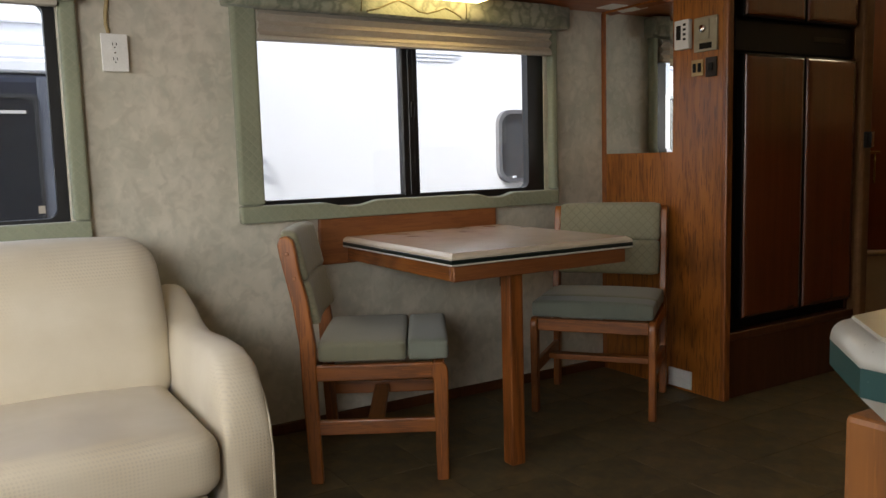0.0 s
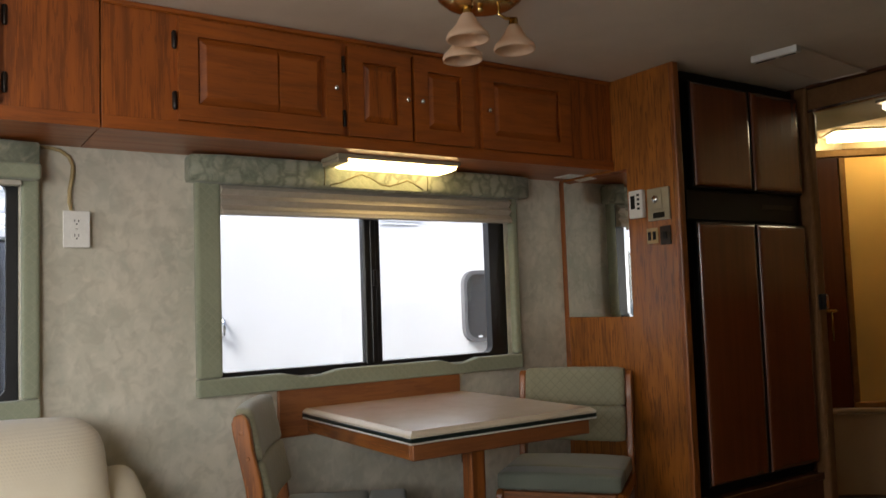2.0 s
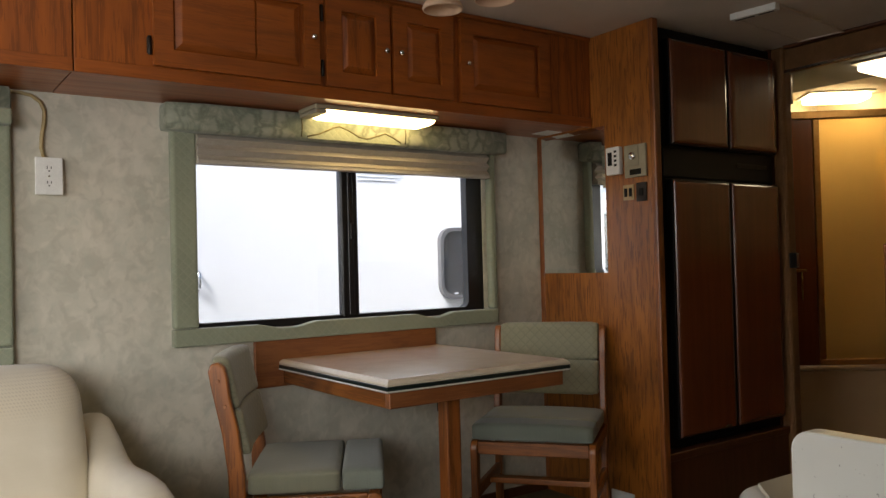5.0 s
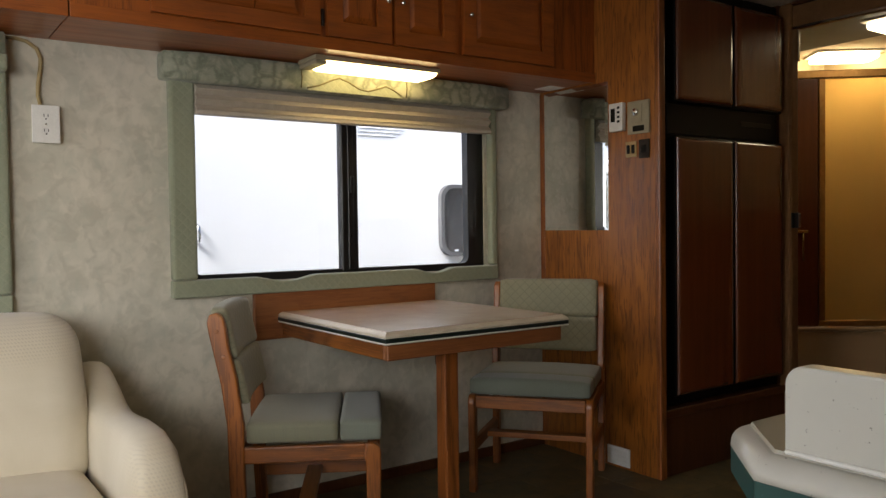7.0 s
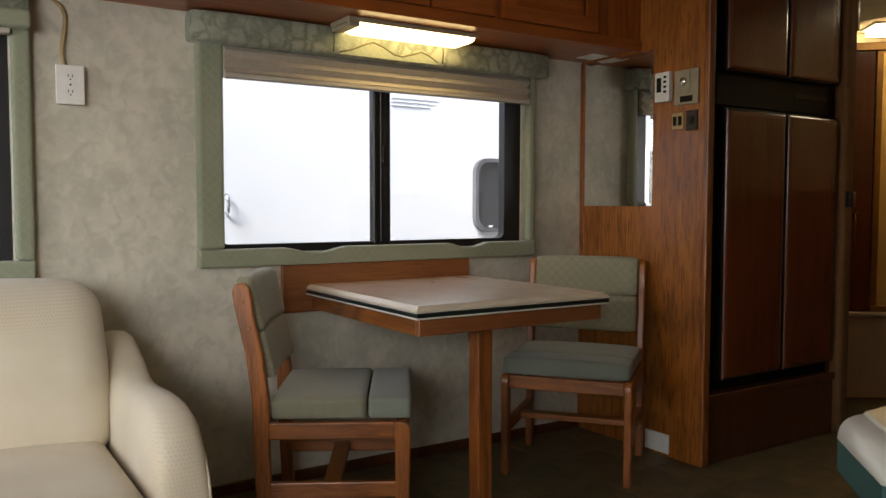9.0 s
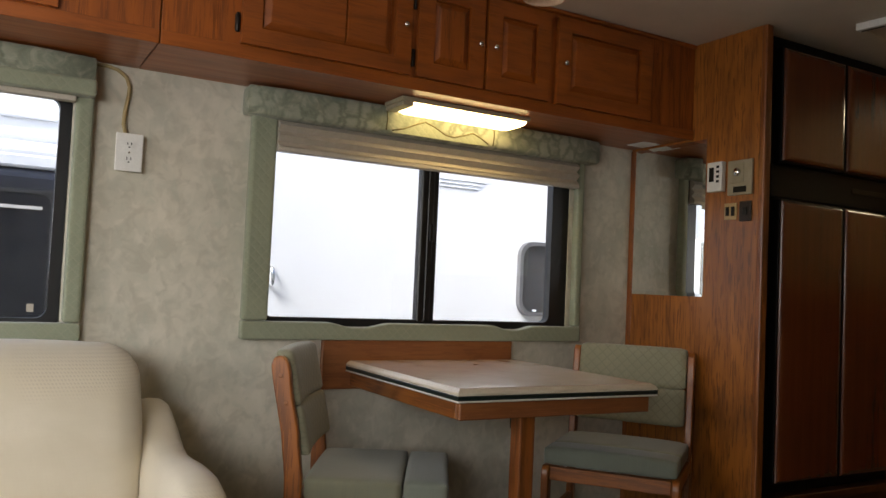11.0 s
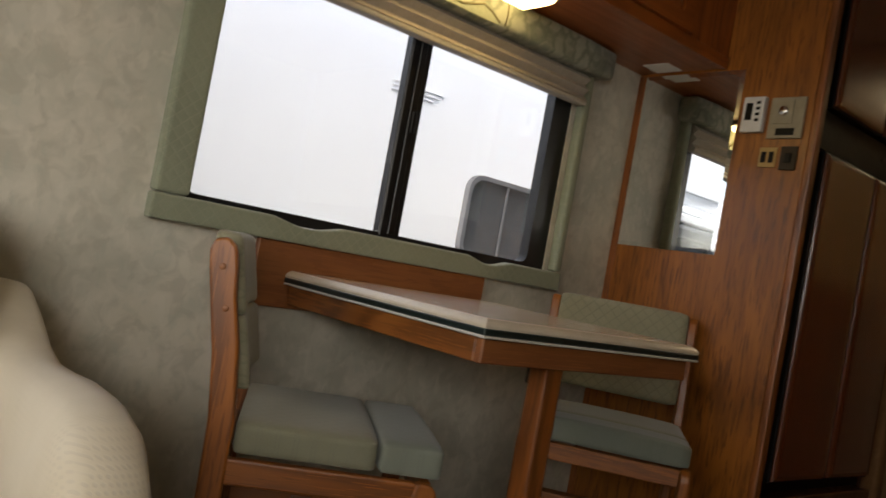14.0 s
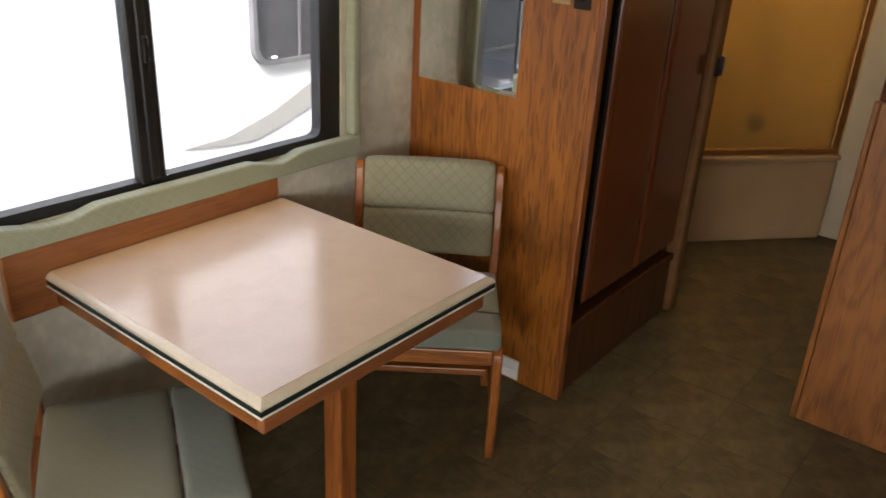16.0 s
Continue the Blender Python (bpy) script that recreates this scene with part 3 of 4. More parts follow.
def pleated_shade(x0, x1, z0, z1, folds, label):
    s = thing("pleated_shade", ((x0 + x1) / 2, -0.02, z0), label, "window shade", "pleated shades")
    n = folds * 2
    pts = [(-0.068 + (0.024 if k % 2 else 0.0), z1 + (z0 - z1) * k / n) for k in range(n + 1)]
    outline = pts + [(-0.03, z0), (-0.03, z1)]
    part("folds", prism(outline, x0, x1, axis="x"), SHADE_CLOTH, s)
    part("bottom_rail", bx(x0 - 0.002, x1 + 0.002, -0.066, -0.026, z0 - 0.018, z0 - 0.0005, 0.003), SHADE_CLOTH, s, "cream shade rail")


pleated_shade(-1.72, -0.36, 1.527, 1.64, 3, "cream pleated shade drawn up over the dinette window")
pleated_shade(-3.94, -2.384, 1.60, 1.66, 2, "cream pleated shade drawn up over the sofa window")


# ---------------------------------------------------------------- overhead cabinets
def knob(parent, x, y, z):
    bm = turned([(0.0035, 0.0), (0.0035, 0.01), (0.0085, 0.013), (0.0105, 0.018), (0.008, 0.024), (0.001, 0.026)], n=12)
    bm.transform(Matrix.Translation((x, y, z)) @ pose(0, 0, 0, 90, 0, 0))
    part("knob", bm, CHROME, parent, "small bright metal knob")


def hinge(parent, x, y, z):
    bm = bx(x - 0.008, x + 0.008, y - 0.006, y, z - 0.026, z + 0.026, 0.002)
    made = turned([(0.005, -0.03), (0.0065, -0.028), (0.0065, 0.028), (0.005, 0.03)], (x, y - 0.006, z), 10, cap=True)
    tmp = bpy.data.meshes.new("t")
    made.to_mesh(tmp)
    made.free()
    bm.from_mesh(tmp)
    bpy.data.meshes.remove(tmp)
    part("hinge", bm, HINGE, parent, "dark metal hinge")


def raised_door(parent, x0, x1, z0, z1, y, panels, label=""):
    """A cabinet door: four rails round raised and bevelled panels. y: the face it lies on."""
    d = part("door", frame_bm(x0, x1, z0, z1, y - 0.02, y - 0.001, 0.062, 0.06, 0.055, 0.055), CAB_OAK_X, parent, label)
    for k, (a, b) in enumerate(panels):
        lo, hi = z0 + 0.054, z1 - 0.054
        # neighbouring fields meet in a narrow groove; the outer sides slope
        left, right = 1.0 if k == 0 else 0.15, 1.0 if k == len(panels) - 1 else 0.15
        rings = []
        for inset, out in ((0.0, 0.004), (0.005, 0.005), (0.008, 0.009), (0.026, 0.0185), (0.03, 0.0195)):
            l, r = a + inset * left, b - inset * right
            rings.append([(l, y - out, lo + inset), (r, y - out, lo + inset), (r, y - out, hi - inset), (l, y - out, hi - inset)])
        bm = loft(rings)
        for f in bm.faces:
            f.smooth = False
        part("panel", bm, CAB_OAK if (b - a) < 0.165 else CAB_OAK_X, d)
    return d


CAB_Y, CAB_Z = -0.372, 1.728


def overhead_cabinet(x0, x1, doors, label):
    c = thing("overhead_cabinet", ((x0 + x1) / 2, -0.2, CAB_Z), label, "cabinet", "overhead cabinets")
    part("face_frame", bx(x0 + 0.001, x1 - 0.001, CAB_Y, CAB_Y + 0.02, CAB_Z, CEIL - 0.001, 0.002), CAB_OAK, c)
    part("bottom_panel", bx(x0 + 0.001, x1 - 0.001, CAB_Y + 0.0205, -0.001, CAB_Z + 0.004, CAB_Z + 0.018), CAB_OAK_X, c, "flat oak underside")
    part("top_panel", bx(x0 + 0.001, x1 - 0.001, CAB_Y + 0.0205, -0.001, CEIL - 0.02, CEIL - 0.003), CAB_OAK_X, c)
    part("bottom_lip", bx(x0 + 0.001, x1 - 0.001, CAB_Y - 0.004, CAB_Y - 0.0005, CAB_Z - 0.002, CAB_Z + 0.04, 0.0015), CAB_OAK_X, c)
    part("top_moulding", bx(x0 + 0.001, x1 - 0.001, CAB_Y - 0.012, CAB_Y - 0.0005, CEIL - 0.02, CEIL - 0.002, 0.004), CAB_OAK_X, c)
    for a, b, panels, knob_x, hinge_x in doors:
        d = raised_door(c, a, b, CAB_Z + 0.043, CEIL - 0.033, CAB_Y, panels)
        if knob_x is not None:
            knob(d, knob_x, CAB_Y - 0.02, 1.935 if abs(b - a) > 0.5 else 1.925)
        if hinge_x is not None:
            for z in (1.835, 2.035):
                hinge(c, hinge_x, CAB_Y - 0.001, z)
    return c


overhead_cabinet(-2.195, 0.0, [
    (-1.962, -1.38, [(-1.9, -1.62), (-1.62, -1.45)], -1.41, -1.973),
    (-1.353, -1.085, [(-1.295, -1.143)], -1.11, -1.366),
    (-1.07, -0.788, [(-1.012, -0.846)], -1.045, None),
    (-0.75, -0.268, [(-0.692, -0.326)], -0.724, None),
], "long oak overhead cabinet with raised-panel doors and bright knobs")
overhead_cabinet(-4.2, -2.197, [
    (-3.1, -2.47, [(-3.042, -2.786), (-2.786, -2.528)], -3.06, -2.458),
    (-3.76, -3.13, [(-3.702, -3.446), (-3.446, -3.188)], -3.17, None),
], "oak overhead cabinet above the sofa with raised-panel doors")


# light under the cabinet
def under_cabinet_light():
    l = thing("under_cabinet_light", (-1.05, -0.185, CAB_Z), "lit fluorescent fixture with a warm diffuser under the cabinet", "light fixture")
    part("housing", bx(-1.34, -0.775, -0.262, -0.112, CAB_Z - 0.014, CAB_Z + 0.0035, 0.003), BEIGE_PLASTIC, l, "beige metal housing")
    rings = []
    for inset, z in ((0.0, CAB_Z - 0.014), (0.004, CAB_Z - 0.026), (0.018, CAB_Z - 0.036), (0.03, CAB_Z - 0.037)):
        rings.append([(-1.29 + inset, -0.257 + inset, z), (-0.79 - inset, -0.257 + inset, z), (-0.79 - inset, -0.117 - inset, z), (-1.29 + inset, -0.117 - inset, z)])
    bm = loft(rings)
    for f in bm.faces:
        f.smooth = False
    part("diffuser", bm, GLOW, l, "glowing ribbed diffuser")
    part("end_cap", bx(-1.337, -1.292, -0.259, -0.115, CAB_Z - 0.03, CAB_Z - 0.0145, 0.003), BEIGE_PLASTIC, l, "beige end cap with switch")


under_cabinet_light()
single("cover_plate", bx(-0.115, -0.02, -0.2, -0.09, CAB_Z + 0.0005, CAB_Z + 0.0038, 0.001), WHITE_PLASTIC, "small white cover plate under the overhead cabinet", "cover plate")


# ---------------------------------------------------------------- outlet and cable
def outlet():
    o = thing("wall_outlet", (-2.211, 0.0, 1.379), "white duplex outlet box on the wallpaper", "outlet")
    part("box", bx(-2.251, -2.176, -0.03, -0.001, 1.387, 1.501, 0.003), WHITE_PLASTIC, o)
    p = part("cover_plate", bx(-2.256, -2.171, -0.036, -0.0305, 1.382, 1.507, 0.0025, 2), WHITE_PLASTIC, o)
    for zc in (1.469, 1.42):
        q = part("socket", prism([(-2.2135 + 0.017 * math.cos(a) * 1.0, zc + 0.0145 * max(-0.85, min(0.85, math.sin(a)))) for a in [k * math.pi / 8 for k in range(16)]], -0.0375, -0.0362), WHITE_PLASTIC, o)
        for dx in (-0.006, 0.006):
            part("slot", bx(-2.2135 + dx - 0.0012, -2.2135 + dx + 0.0012, -0.0381, -0.0376, zc - 0.001, zc + 0.008), BLACK_PLASTIC, q, "dark slot")
        part("slot", bx(-2.216, -2.211, -0.0381, -0.0376, zc - 0.01, zc - 0.006), BLACK_PLASTIC, q, "dark slot")
    bm = turned([(0.003, 0), (0.003, 0.001)], n=10, cap=True)
    bm.transform(Matrix.Translation((-2.2135, -0.036, 1.444)) @ pose(0, 0, 0, 90, 0, 0))
    part("screw", bm, CHROME, o, "small metal screw")


outlet()
curve_pts = [(-2.329, -0.012, 1.722), (-2.296, -0.011, 1.722), (-2.261, -0.011, 1.715), (-2.233, -0.011, 1.695), (-2.221, -0.011, 1.665),
             (-2.223, -0.012, 1.63), (-2.231, -0.012, 1.579), (-2.233, -0.014, 1.539), (-2.225, -0.018, 1.502)]
single("power_cable", tube(curve_pts, 0.0065, 8), CORD, "tan power cable running from the cabinet to the outlet", "cable")


# ---------------------------------------------------------------- end panel, mirror, controls
end_panel = thing("end_panel", (0.015, -0.37, 0.0), "oak veneer end panel of the slide-out reaching the ceiling", "panel", kind="structure")
part("veneer", bx(0.0, 0.028, -0.715, -0.001, 0.0, CEIL - 0.001, 0.001), PANEL_OAK, end_panel)
part("corner_strip", bx(-0.004, 0.034, -0.742, -0.7155, 0.0, CEIL - 0.001, 0.006, 2), OAK, end_panel, "rounded oak corner strip")
part("edge_strip", bx(-0.0045, -0.0005, -0.03, -0.001, 0.0, CAB_Z - 0.003, 0.0015), OAK, end_panel, "narrow oak strip at the wall")


def wall_mirror():
    m = thing("wall_mirror", (-0.004, -0.245, 1.06), "silver wall mirror on the oak end panel", "mirror")
    y0, y1, z0, z1 = -0.452, -0.034, 1.06, CAB_Z - 0.006
    b = 0.016
    rings = [[(-0.0008, y0, z0), (-0.0008, y1, z0), (-0.0008, y1, z1), (-0.0008, y0, z1)],
             [(-0.003, y0, z0), (-0.003, y1, z0), (-0.003, y1, z1), (-0.003, y0, z1)],
             [(-0.0045, y0 + b, z0 + b), (-0.0045, y1 - b, z0 + b), (-0.0045, y1 - b, z1 - b), (-0.0045, y0 + b, z1 - b)]]
    bm = loft(rings)
    for f in bm.faces:
        f.smooth = False
    part("glass", bm, MIRROR, m)


wall_mirror()


def controls():
    t = thing("thermostat", (-0.002, -0.515, 1.49), "white thermostat with a small dark display", "thermostat")
    body = part("body", bx(-0.027, -0.0005, -0.556, -0.478, 1.492, 1.615, 0.005, 2), WHITE_PLASTIC, t)
    part("display", bx(-0.0285, -0.0272, -0.516, -0.491, 1.533, 1.592, 0.0005), BLACK_PLASTIC, body, "dark display")
    for k in range(4):
        part("button", bx(-0.0285, -0.0272, -0.543, -0.528, 1.528 + 0.02 * k, 1.538 + 0.02 * k, 0.0005), BLACK_PLASTIC, body, "small dark button")
    s = thing("selector_panel", (-0.002, -0.63, 1.47), "beige control plate with a round knob and a slider", "control panel")
    plate = part("plate", bx(-0.012, -0.0005, -0.692, -0.572, 1.472, 1.612, 0.003, 2), BEIGE_PLASTIC, s)
    bm = turned([(0.017, 0.0), (0.017, 0.012), (0.013, 0.016), (0.0, 0.0165)], n=16)
    bm.transform(Matrix.Translation((-0.012, -0.625, 1.563)) @ pose(0, 0, 0, 0, -90, 0))
    part("knob", bm, CHROME, plate, "round metal knob")
    part("slider_window", bx(-0.0135, -0.0122, -0.667, -0.603, 1.482, 1.506, 0.0005), BLACK_PLASTIC, plate, "dark slider window")
    part("upper_plate", bx(-0.016, -0.0122, -0.655, -0.586, 1.52, 1.603, 0.0015), BEIGE_PLASTIC, plate)
    w = thing("rocker_switch", (-0.002, -0.585, 1.375), "brass switch plate with two dark rockers", "switch")
    part("plate", bx(-0.006, -0.0005, -0.617, -0.556, 1.375, 1.442, 0.001), SWITCH_BRASS, w)
    for y in (-0.60, -0.573):
        part("rocker", bx(-0.011, -0.0062, y - 0.0085, y + 0.0085, 1.39, 1.427, 0.002), BLACK_PLASTIC, w, "black rocker")
    k = thing("monitor_switch", (-0.002, -0.655, 1.365), "grey single switch plate on the oak panel", "switch")
    part("plate", bx(-0.007, -0.0005, -0.688, -0.63, 1.366, 1.446, 0.002), HINGE, k)
    part("rocker", bx(-0.012, -0.0072, -0.671, -0.647, 1.39, 1.422, 0.002), BLACK_PLASTIC, k)
    v = thing("floor_register", (-0.002, -0.49, 0.012), "white louvred register low on the oak panel", "vent")
    part("plate", bx(-0.008, -0.0005, -0.568, -0.436, 0.012, 0.094, 0.002), WHITE_PLASTIC, v)
    for j in range(3):
        part("louvre", bx(-0.0105, -0.0082, -0.557, -0.447, 0.026 + 0.021 * j, 0.037 + 0.021 * j, 0.0008), WHITE_PLASTIC, v)


controls()


# ---------------------------------------------------------------- refrigerator built into oak
def refrigerator():
    r = thing("refrigerator", (0.53, -0.4, 0.0), "tall refrigerator with four glossy cherry door panels in black trim", "refrigerator")
    p = part("plinth", bx(0.036, 0.93, -0.722, -0.01, 0.0, 0.285, 0.002), OAK_DARK, r, "dark oak plinth")
    part("rail", bx(0.036, 0.93, -0.732, -0.7225, 0.255, 0.289, 0.003), OAK_DARK, p)
    part("body", bx(0.036, 0.93, -0.68, -0.01, 0.291, CEIL - 0.012, 0.003), BLACK_PLASTIC, r, "black cabinet body")
    for z0, z1 in ((0.335, 1.463), (1.61, 2.08)):
        for x0, x1 in ((0.128, 0.53), (0.54, 0.922)):
            d = part("door", bx(x0, x1, -0.714, -0.681, z0, z1, 0.004, 2), BLACK_PLASTIC, r, "black-edged door")
            rings = []
            for inset, y in ((0.007, -0.7145), (0.007, -0.718), (0.01, -0.723), (0.016, -0.727), (0.026, -0.729), (0.04, -0.7295)):
                rings.append([(x0 + inset, y, z0 + inset), (x1 - inset, y, z0 + inset), (x1 - inset, y, z1 - inset), (x0 + inset, y, z1 - inset)])
            bm = loft(rings)
            for f in bm.faces:
                f.smooth = False
            part("panel", bm, CHERRY, d, "glossy reddish cherry panel")
    part("control_strip", bx(0.1, 0.91, -0.694, -0.681, 1.472, 1.602, 0.003), BLACK_PLASTIC, r, "black control strip")
    part("vent_grille", bx(0.62, 0.86, -0.698, -0.6945, 1.535, 1.555, 0.001), HINGE, r, "dark grille")


refrigerator()


# ---------------------------------------------------------------- dinette table
def dinette_table():
    t = thing("dinette_table", (-1.02, -0.42, 0.0), "beige laminate dinette table with green-striped edge on one oak leg", "table")
    x0, x1, y0, y1 = -1.405, -0.630, -0.842, -0.026
    # moulded top: a flat field inside a sloping edge
    rings = [[(x0 + i, y0 + i, z), (x1 - i, y0 + i, z), (x1 - i, y1, z), (x0 + i, y1, z)]
             for i, z in ((0.0, 0.7415), (-0.0005, 0.7465), (0.001, 0.7505), (0.006, 0.7555), (0.013, 0.7595), (0.016, 0.7605))]
    bm = loft(rings)
    for f in bm.faces:
        f.smooth = False
    part("moulded_edge", bm, EDGE_LAMINATE, t, "cream sloping edge")
    part("tabletop", bx(x0 + 0.0145, x1 - 0.0145, y0 + 0.0145, y1 - 0.002, 0.7545, 0.7618, 0.0012, 2), LAMINATE, t, "glossy beige laminate top")
    for z0, z1, out, mat, lab in ((0.7275, 0.741, 0.0015, GREEN_EDGE, "dark green edge stripe"), (0.7215, 0.727, 0.002, WHITE_EDGE, "white edge band")):
        part("edge_band", bx(x0 - out, x1 + out, y0 - out, y1, z0, z1, 0.002), mat, t, lab)
    # oak apron set back under the top
    e = 0.018
    part("apron", bx(x0 + e, x1 - e, y0 + e, y0 + e + 0.022, 0.668, 0.7205, 0.003), TABLE_OAK, t)
    part("apron", bx(x0 + e, x0 + e + 0.022, y0 + e + 0.0225, y1, 0.668, 0.7205, 0.003), OAK_Y, t)
    part("apron", bx(x1 - e - 0.022, x1 - e, y0 + e + 0.0225, y1, 0.668, 0.7205, 0.003), OAK_Y, t)
    part("wall_board", bx(-1.50, -0.655, -0.024, -0.001, 0.655, 0.838, 0.003), TABLE_OAK, t, "oak board on the wall")
    # darker oak than the apron: the leg's shade is put into its colour
    leg = part("leg", bx(-1.152, -1.096, -0.8, -0.744, 0.0, 0.7135, 0.006, 2), OAK, t, "square oak leg")
    part("hinge", bx(-1.145, -1.103, -0.7435, -0.73, 0.62, 0.70, 0.002), HINGE, leg, "dark folding hinge")


dinette_table()


# ---------------------------------------------------------------- chairs
def dining_chair():
    """Faces +x about the origin; 0.48 wide."""
    c = thing("dining_chair", (0, 0, 0), "oak dining chair with sage green cushions beside the sofa", "chair", "chairs at the dinette")
    W = 0.252
    # rear post: straight leg, then leaning back to a broad rounded head
    post = [(-0.215, 0.0), (-0.173, 0.0), (-0.181, 0.36), (-0.18, 0.47), (-0.2, 0.62), (-0.222, 0.715), (-0.229, 0.775), (-0.237, 0.812),
            (-0.257, 0.829), (-0.281, 0.822), (-0.289, 0.80), (-0.283, 0.76), (-0.268, 0.69), (-0.249, 0.60), (-0.233, 0.47), (-0.23, 0.3)]
    leg = [(0.202, 0.0), (0.242, 0.0), (0.248, 0.37), (0.243, 0.388), (0.228, 0.40), (0.2, 0.401), (0.19, 0.36), (0.199, 0.34)]
    for s in (-1, 1):
        a, b = sorted((s * W, s * (W - 0.03)))
        p = part("rear_post", prism(post, a, b, 0.006), CHAIR_OAK, c)
        for x, z in ((-0.258, 0.77), (-0.238, 0.69)):
            bm = turned([(0.0065, 0.0), (0.0065, 0.0012), (0.004, 0.002), (0.0, 0.002)], n=12)
            bm.transform(Matrix.Translation((x, s * W, z)) @ pose(0, 0, 0, 90 if s < 0 else -90, 0, 0))
            part("plug", bm, TABLE_OAK, p, "round wooden plug")
        part("front_leg", prism(leg, a, b, 0.006), CHAIR_OAK, c)
        part("side_rail", bx(-0.184, 0.199, a + 0.003, b - 0.003, 0.347, 0.4, 0.005, 2), CHAIR_OAK_X, c)
        part("stretcher", bx(-0.19, 0.208, a + 0.004, b - 0.004, 0.165, 0.215, 0.005, 2), CHAIR_OAK_X, c)
    part("front_rail", bx(0.212, 0.236, -W + 0.0305, W - 0.0305, 0.347, 0.398, 0.004, 2), CHAIR_OAK_Y, c)
    part("rear_rail", bx(-0.214, -0.19, -W + 0.0305, W - 0.0305, 0.347, 0.398, 0.004, 2), CHAIR_OAK_Y, c)
    part("cross_stretcher", bx(-0.025, 0.03, -W + 0.027, W - 0.027, 0.178, 0.202, 0.004, 2), CHAIR_OAK_Y, c)
    # seat in two cushions with a dark gap between
    for x0, x1 in ((-0.178, 0.113), (0.117, 0.252)):
        bm = soft_box((x1 - x0, 0.486, 0.066), 0.014, 8, lambda p: Vector((p.x, p.y, p.z + (0.006 * (1 - (p.y / 0.24) ** 2) if p.z > 0 else 0))))
        bm.transform(Matrix.Translation(((x0 + x1) / 2, 0, 0.439)))
        part("seat", bm, SEAT_CLOTH if x0 < 0 else FRONT_CLOTH, c, "sage green cushion")
    # backrest: upper roll and lower pad
    def lean(dx0, slope, bow):
        return lambda p: Vector((p.x + dx0 - slope * p.z - bow * (1 - (p.y / 0.222) ** 2), p.y, p.z))
    for zc, h, th in ((0.758, 0.166, 0.058), (0.603, 0.15, 0.054)):
        bm = soft_box((th, 0.443, h), 0.018, 8, lean(0.0, 0.22, 0.016))
        bm.transform(Matrix.Translation((-0.201 - (zc - 0.6) * 0.24, 0, zc)))
        part("backrest", bm, CHAIR_CLOTH, c, "sage green quilted pad")
    return c


chair = dining_chair()
tagged(copy_thing(chair, pose(-0.389, -0.412, 0, 0, 0, 218)), "oak dining chair with sage green cushions beside the oak panel")
chair.matrix_basis = pose(-1.474, -0.43, 0, 0, 0, -30)


# ---------------------------------------------------------------- sofa
def sofa():
    s = thing("sofa", (-3.0, -0.5, 0.0), "cream upholstered sofa with rounded arms along the wall", "sofa")
    def arm(xo, xi):
        cx, hw = (xo + xi) / 2, abs(xo - xi) / 2
        prof = [(-0.10, 0.635), (-0.14, 0.66), (-0.2, 0.662), (-0.3, 0.628), (-0.4, 0.585), (-0.5, 0.565), (-0.62, 0.57), (-0.72, 0.578),
                (-0.82, 0.577), (-0.90, 0.558), (-0.955, 0.51), (-0.985, 0.44), (-0.995, 0.38)]
        rings = []
        for y, z in prof:
            w = hw * (0.93 if y < -0.95 else 1.0)
            ring = [(cx - w * 0.97, y, 0.06)]
            for k in range(11):
                a = math.pi * (1 - k / 10)
                ring.append((cx + w * math.copysign(abs(math.cos(a)) ** 0.6, math.cos(a)), y, z - 0.11 + 0.11 * math.sin(a) ** 0.8))
            ring.append((cx + w * 0.97, y, 0.06))
            rings.append(ring)
        return loft(rings)
    a = part("arm", arm(-2.055, -2.188), CREAM, s)
    part("piping", tube([(-2.063, -0.994, 0.07), (-2.062, -0.994, 0.2), (-2.062, -0.993, 0.31), (-2.064, -0.985, 0.40), (-2.065, -0.956, 0.455), (-2.07, -0.90, 0.505)], 0.004, 6), CREAM, a, "pale piping along the arm front")
    part("arm", arm(-3.95, -3.75), CREAM, s)
    def back_shape(p):
        t = (p.z + 0.25) / 0.5
        q = Vector(p)
        q.y += 0.15 * t - 0.05 * math.sin(math.pi * min(1, max(0, t))) * (1 if p.y < 0 else 0.2)
        q.x *= 1 - 0.035 * max(0, t - 0.5)
        q.z += 0.018 * (1 - (p.x / 0.4) ** 2) * (1 if p.z > 0 else 0)
        return q
    for x0, x1 in ((-2.175, -2.97), (-2.975, -3.745)):
        w = abs(x1 - x0)
        bm = soft_box((w, 0.22, 0.5), 0.085, 12, back_shape)
        bm.transform(Matrix.Translation(((x0 + x1) / 2, -0.37, 0.58)))
        part("back_cushion", bm, CREAM, s)
        def seat_shape(p):
            q = Vector(p)
            q.z += 0.02 * (1 - (2 * p.x / w) ** 2) * (1 if p.z > 0 else 0)
            return q
        bm = soft_box((w - 0.01, 0.66, 0.17), 0.06, 12, seat_shape)
        bm.transform(Matrix.Translation(((x0 + x1) / 2 - 0.012, -0.69, 0.315)))
        part("seat_cushion", bm, CREAM, s)
    part("back_frame", soft_shell(-3.745, -2.22, -0.28, -0.03, 0.06, 0.76), CREAM, s)
    part("front_panel", soft_shell(-3.745, -2.22, -0.975, -0.29, 0.05, 0.228), CREAM, s)
    for x in (-2.14, -3.85):
        for y in (-0.15, -0.88):
            part("foot", bx(x - 0.03, x + 0.03, y - 0.03, y + 0.03, 0.0, 0.062, 0.005), OAK_DARK, s, "dark wooden foot")


sofa()


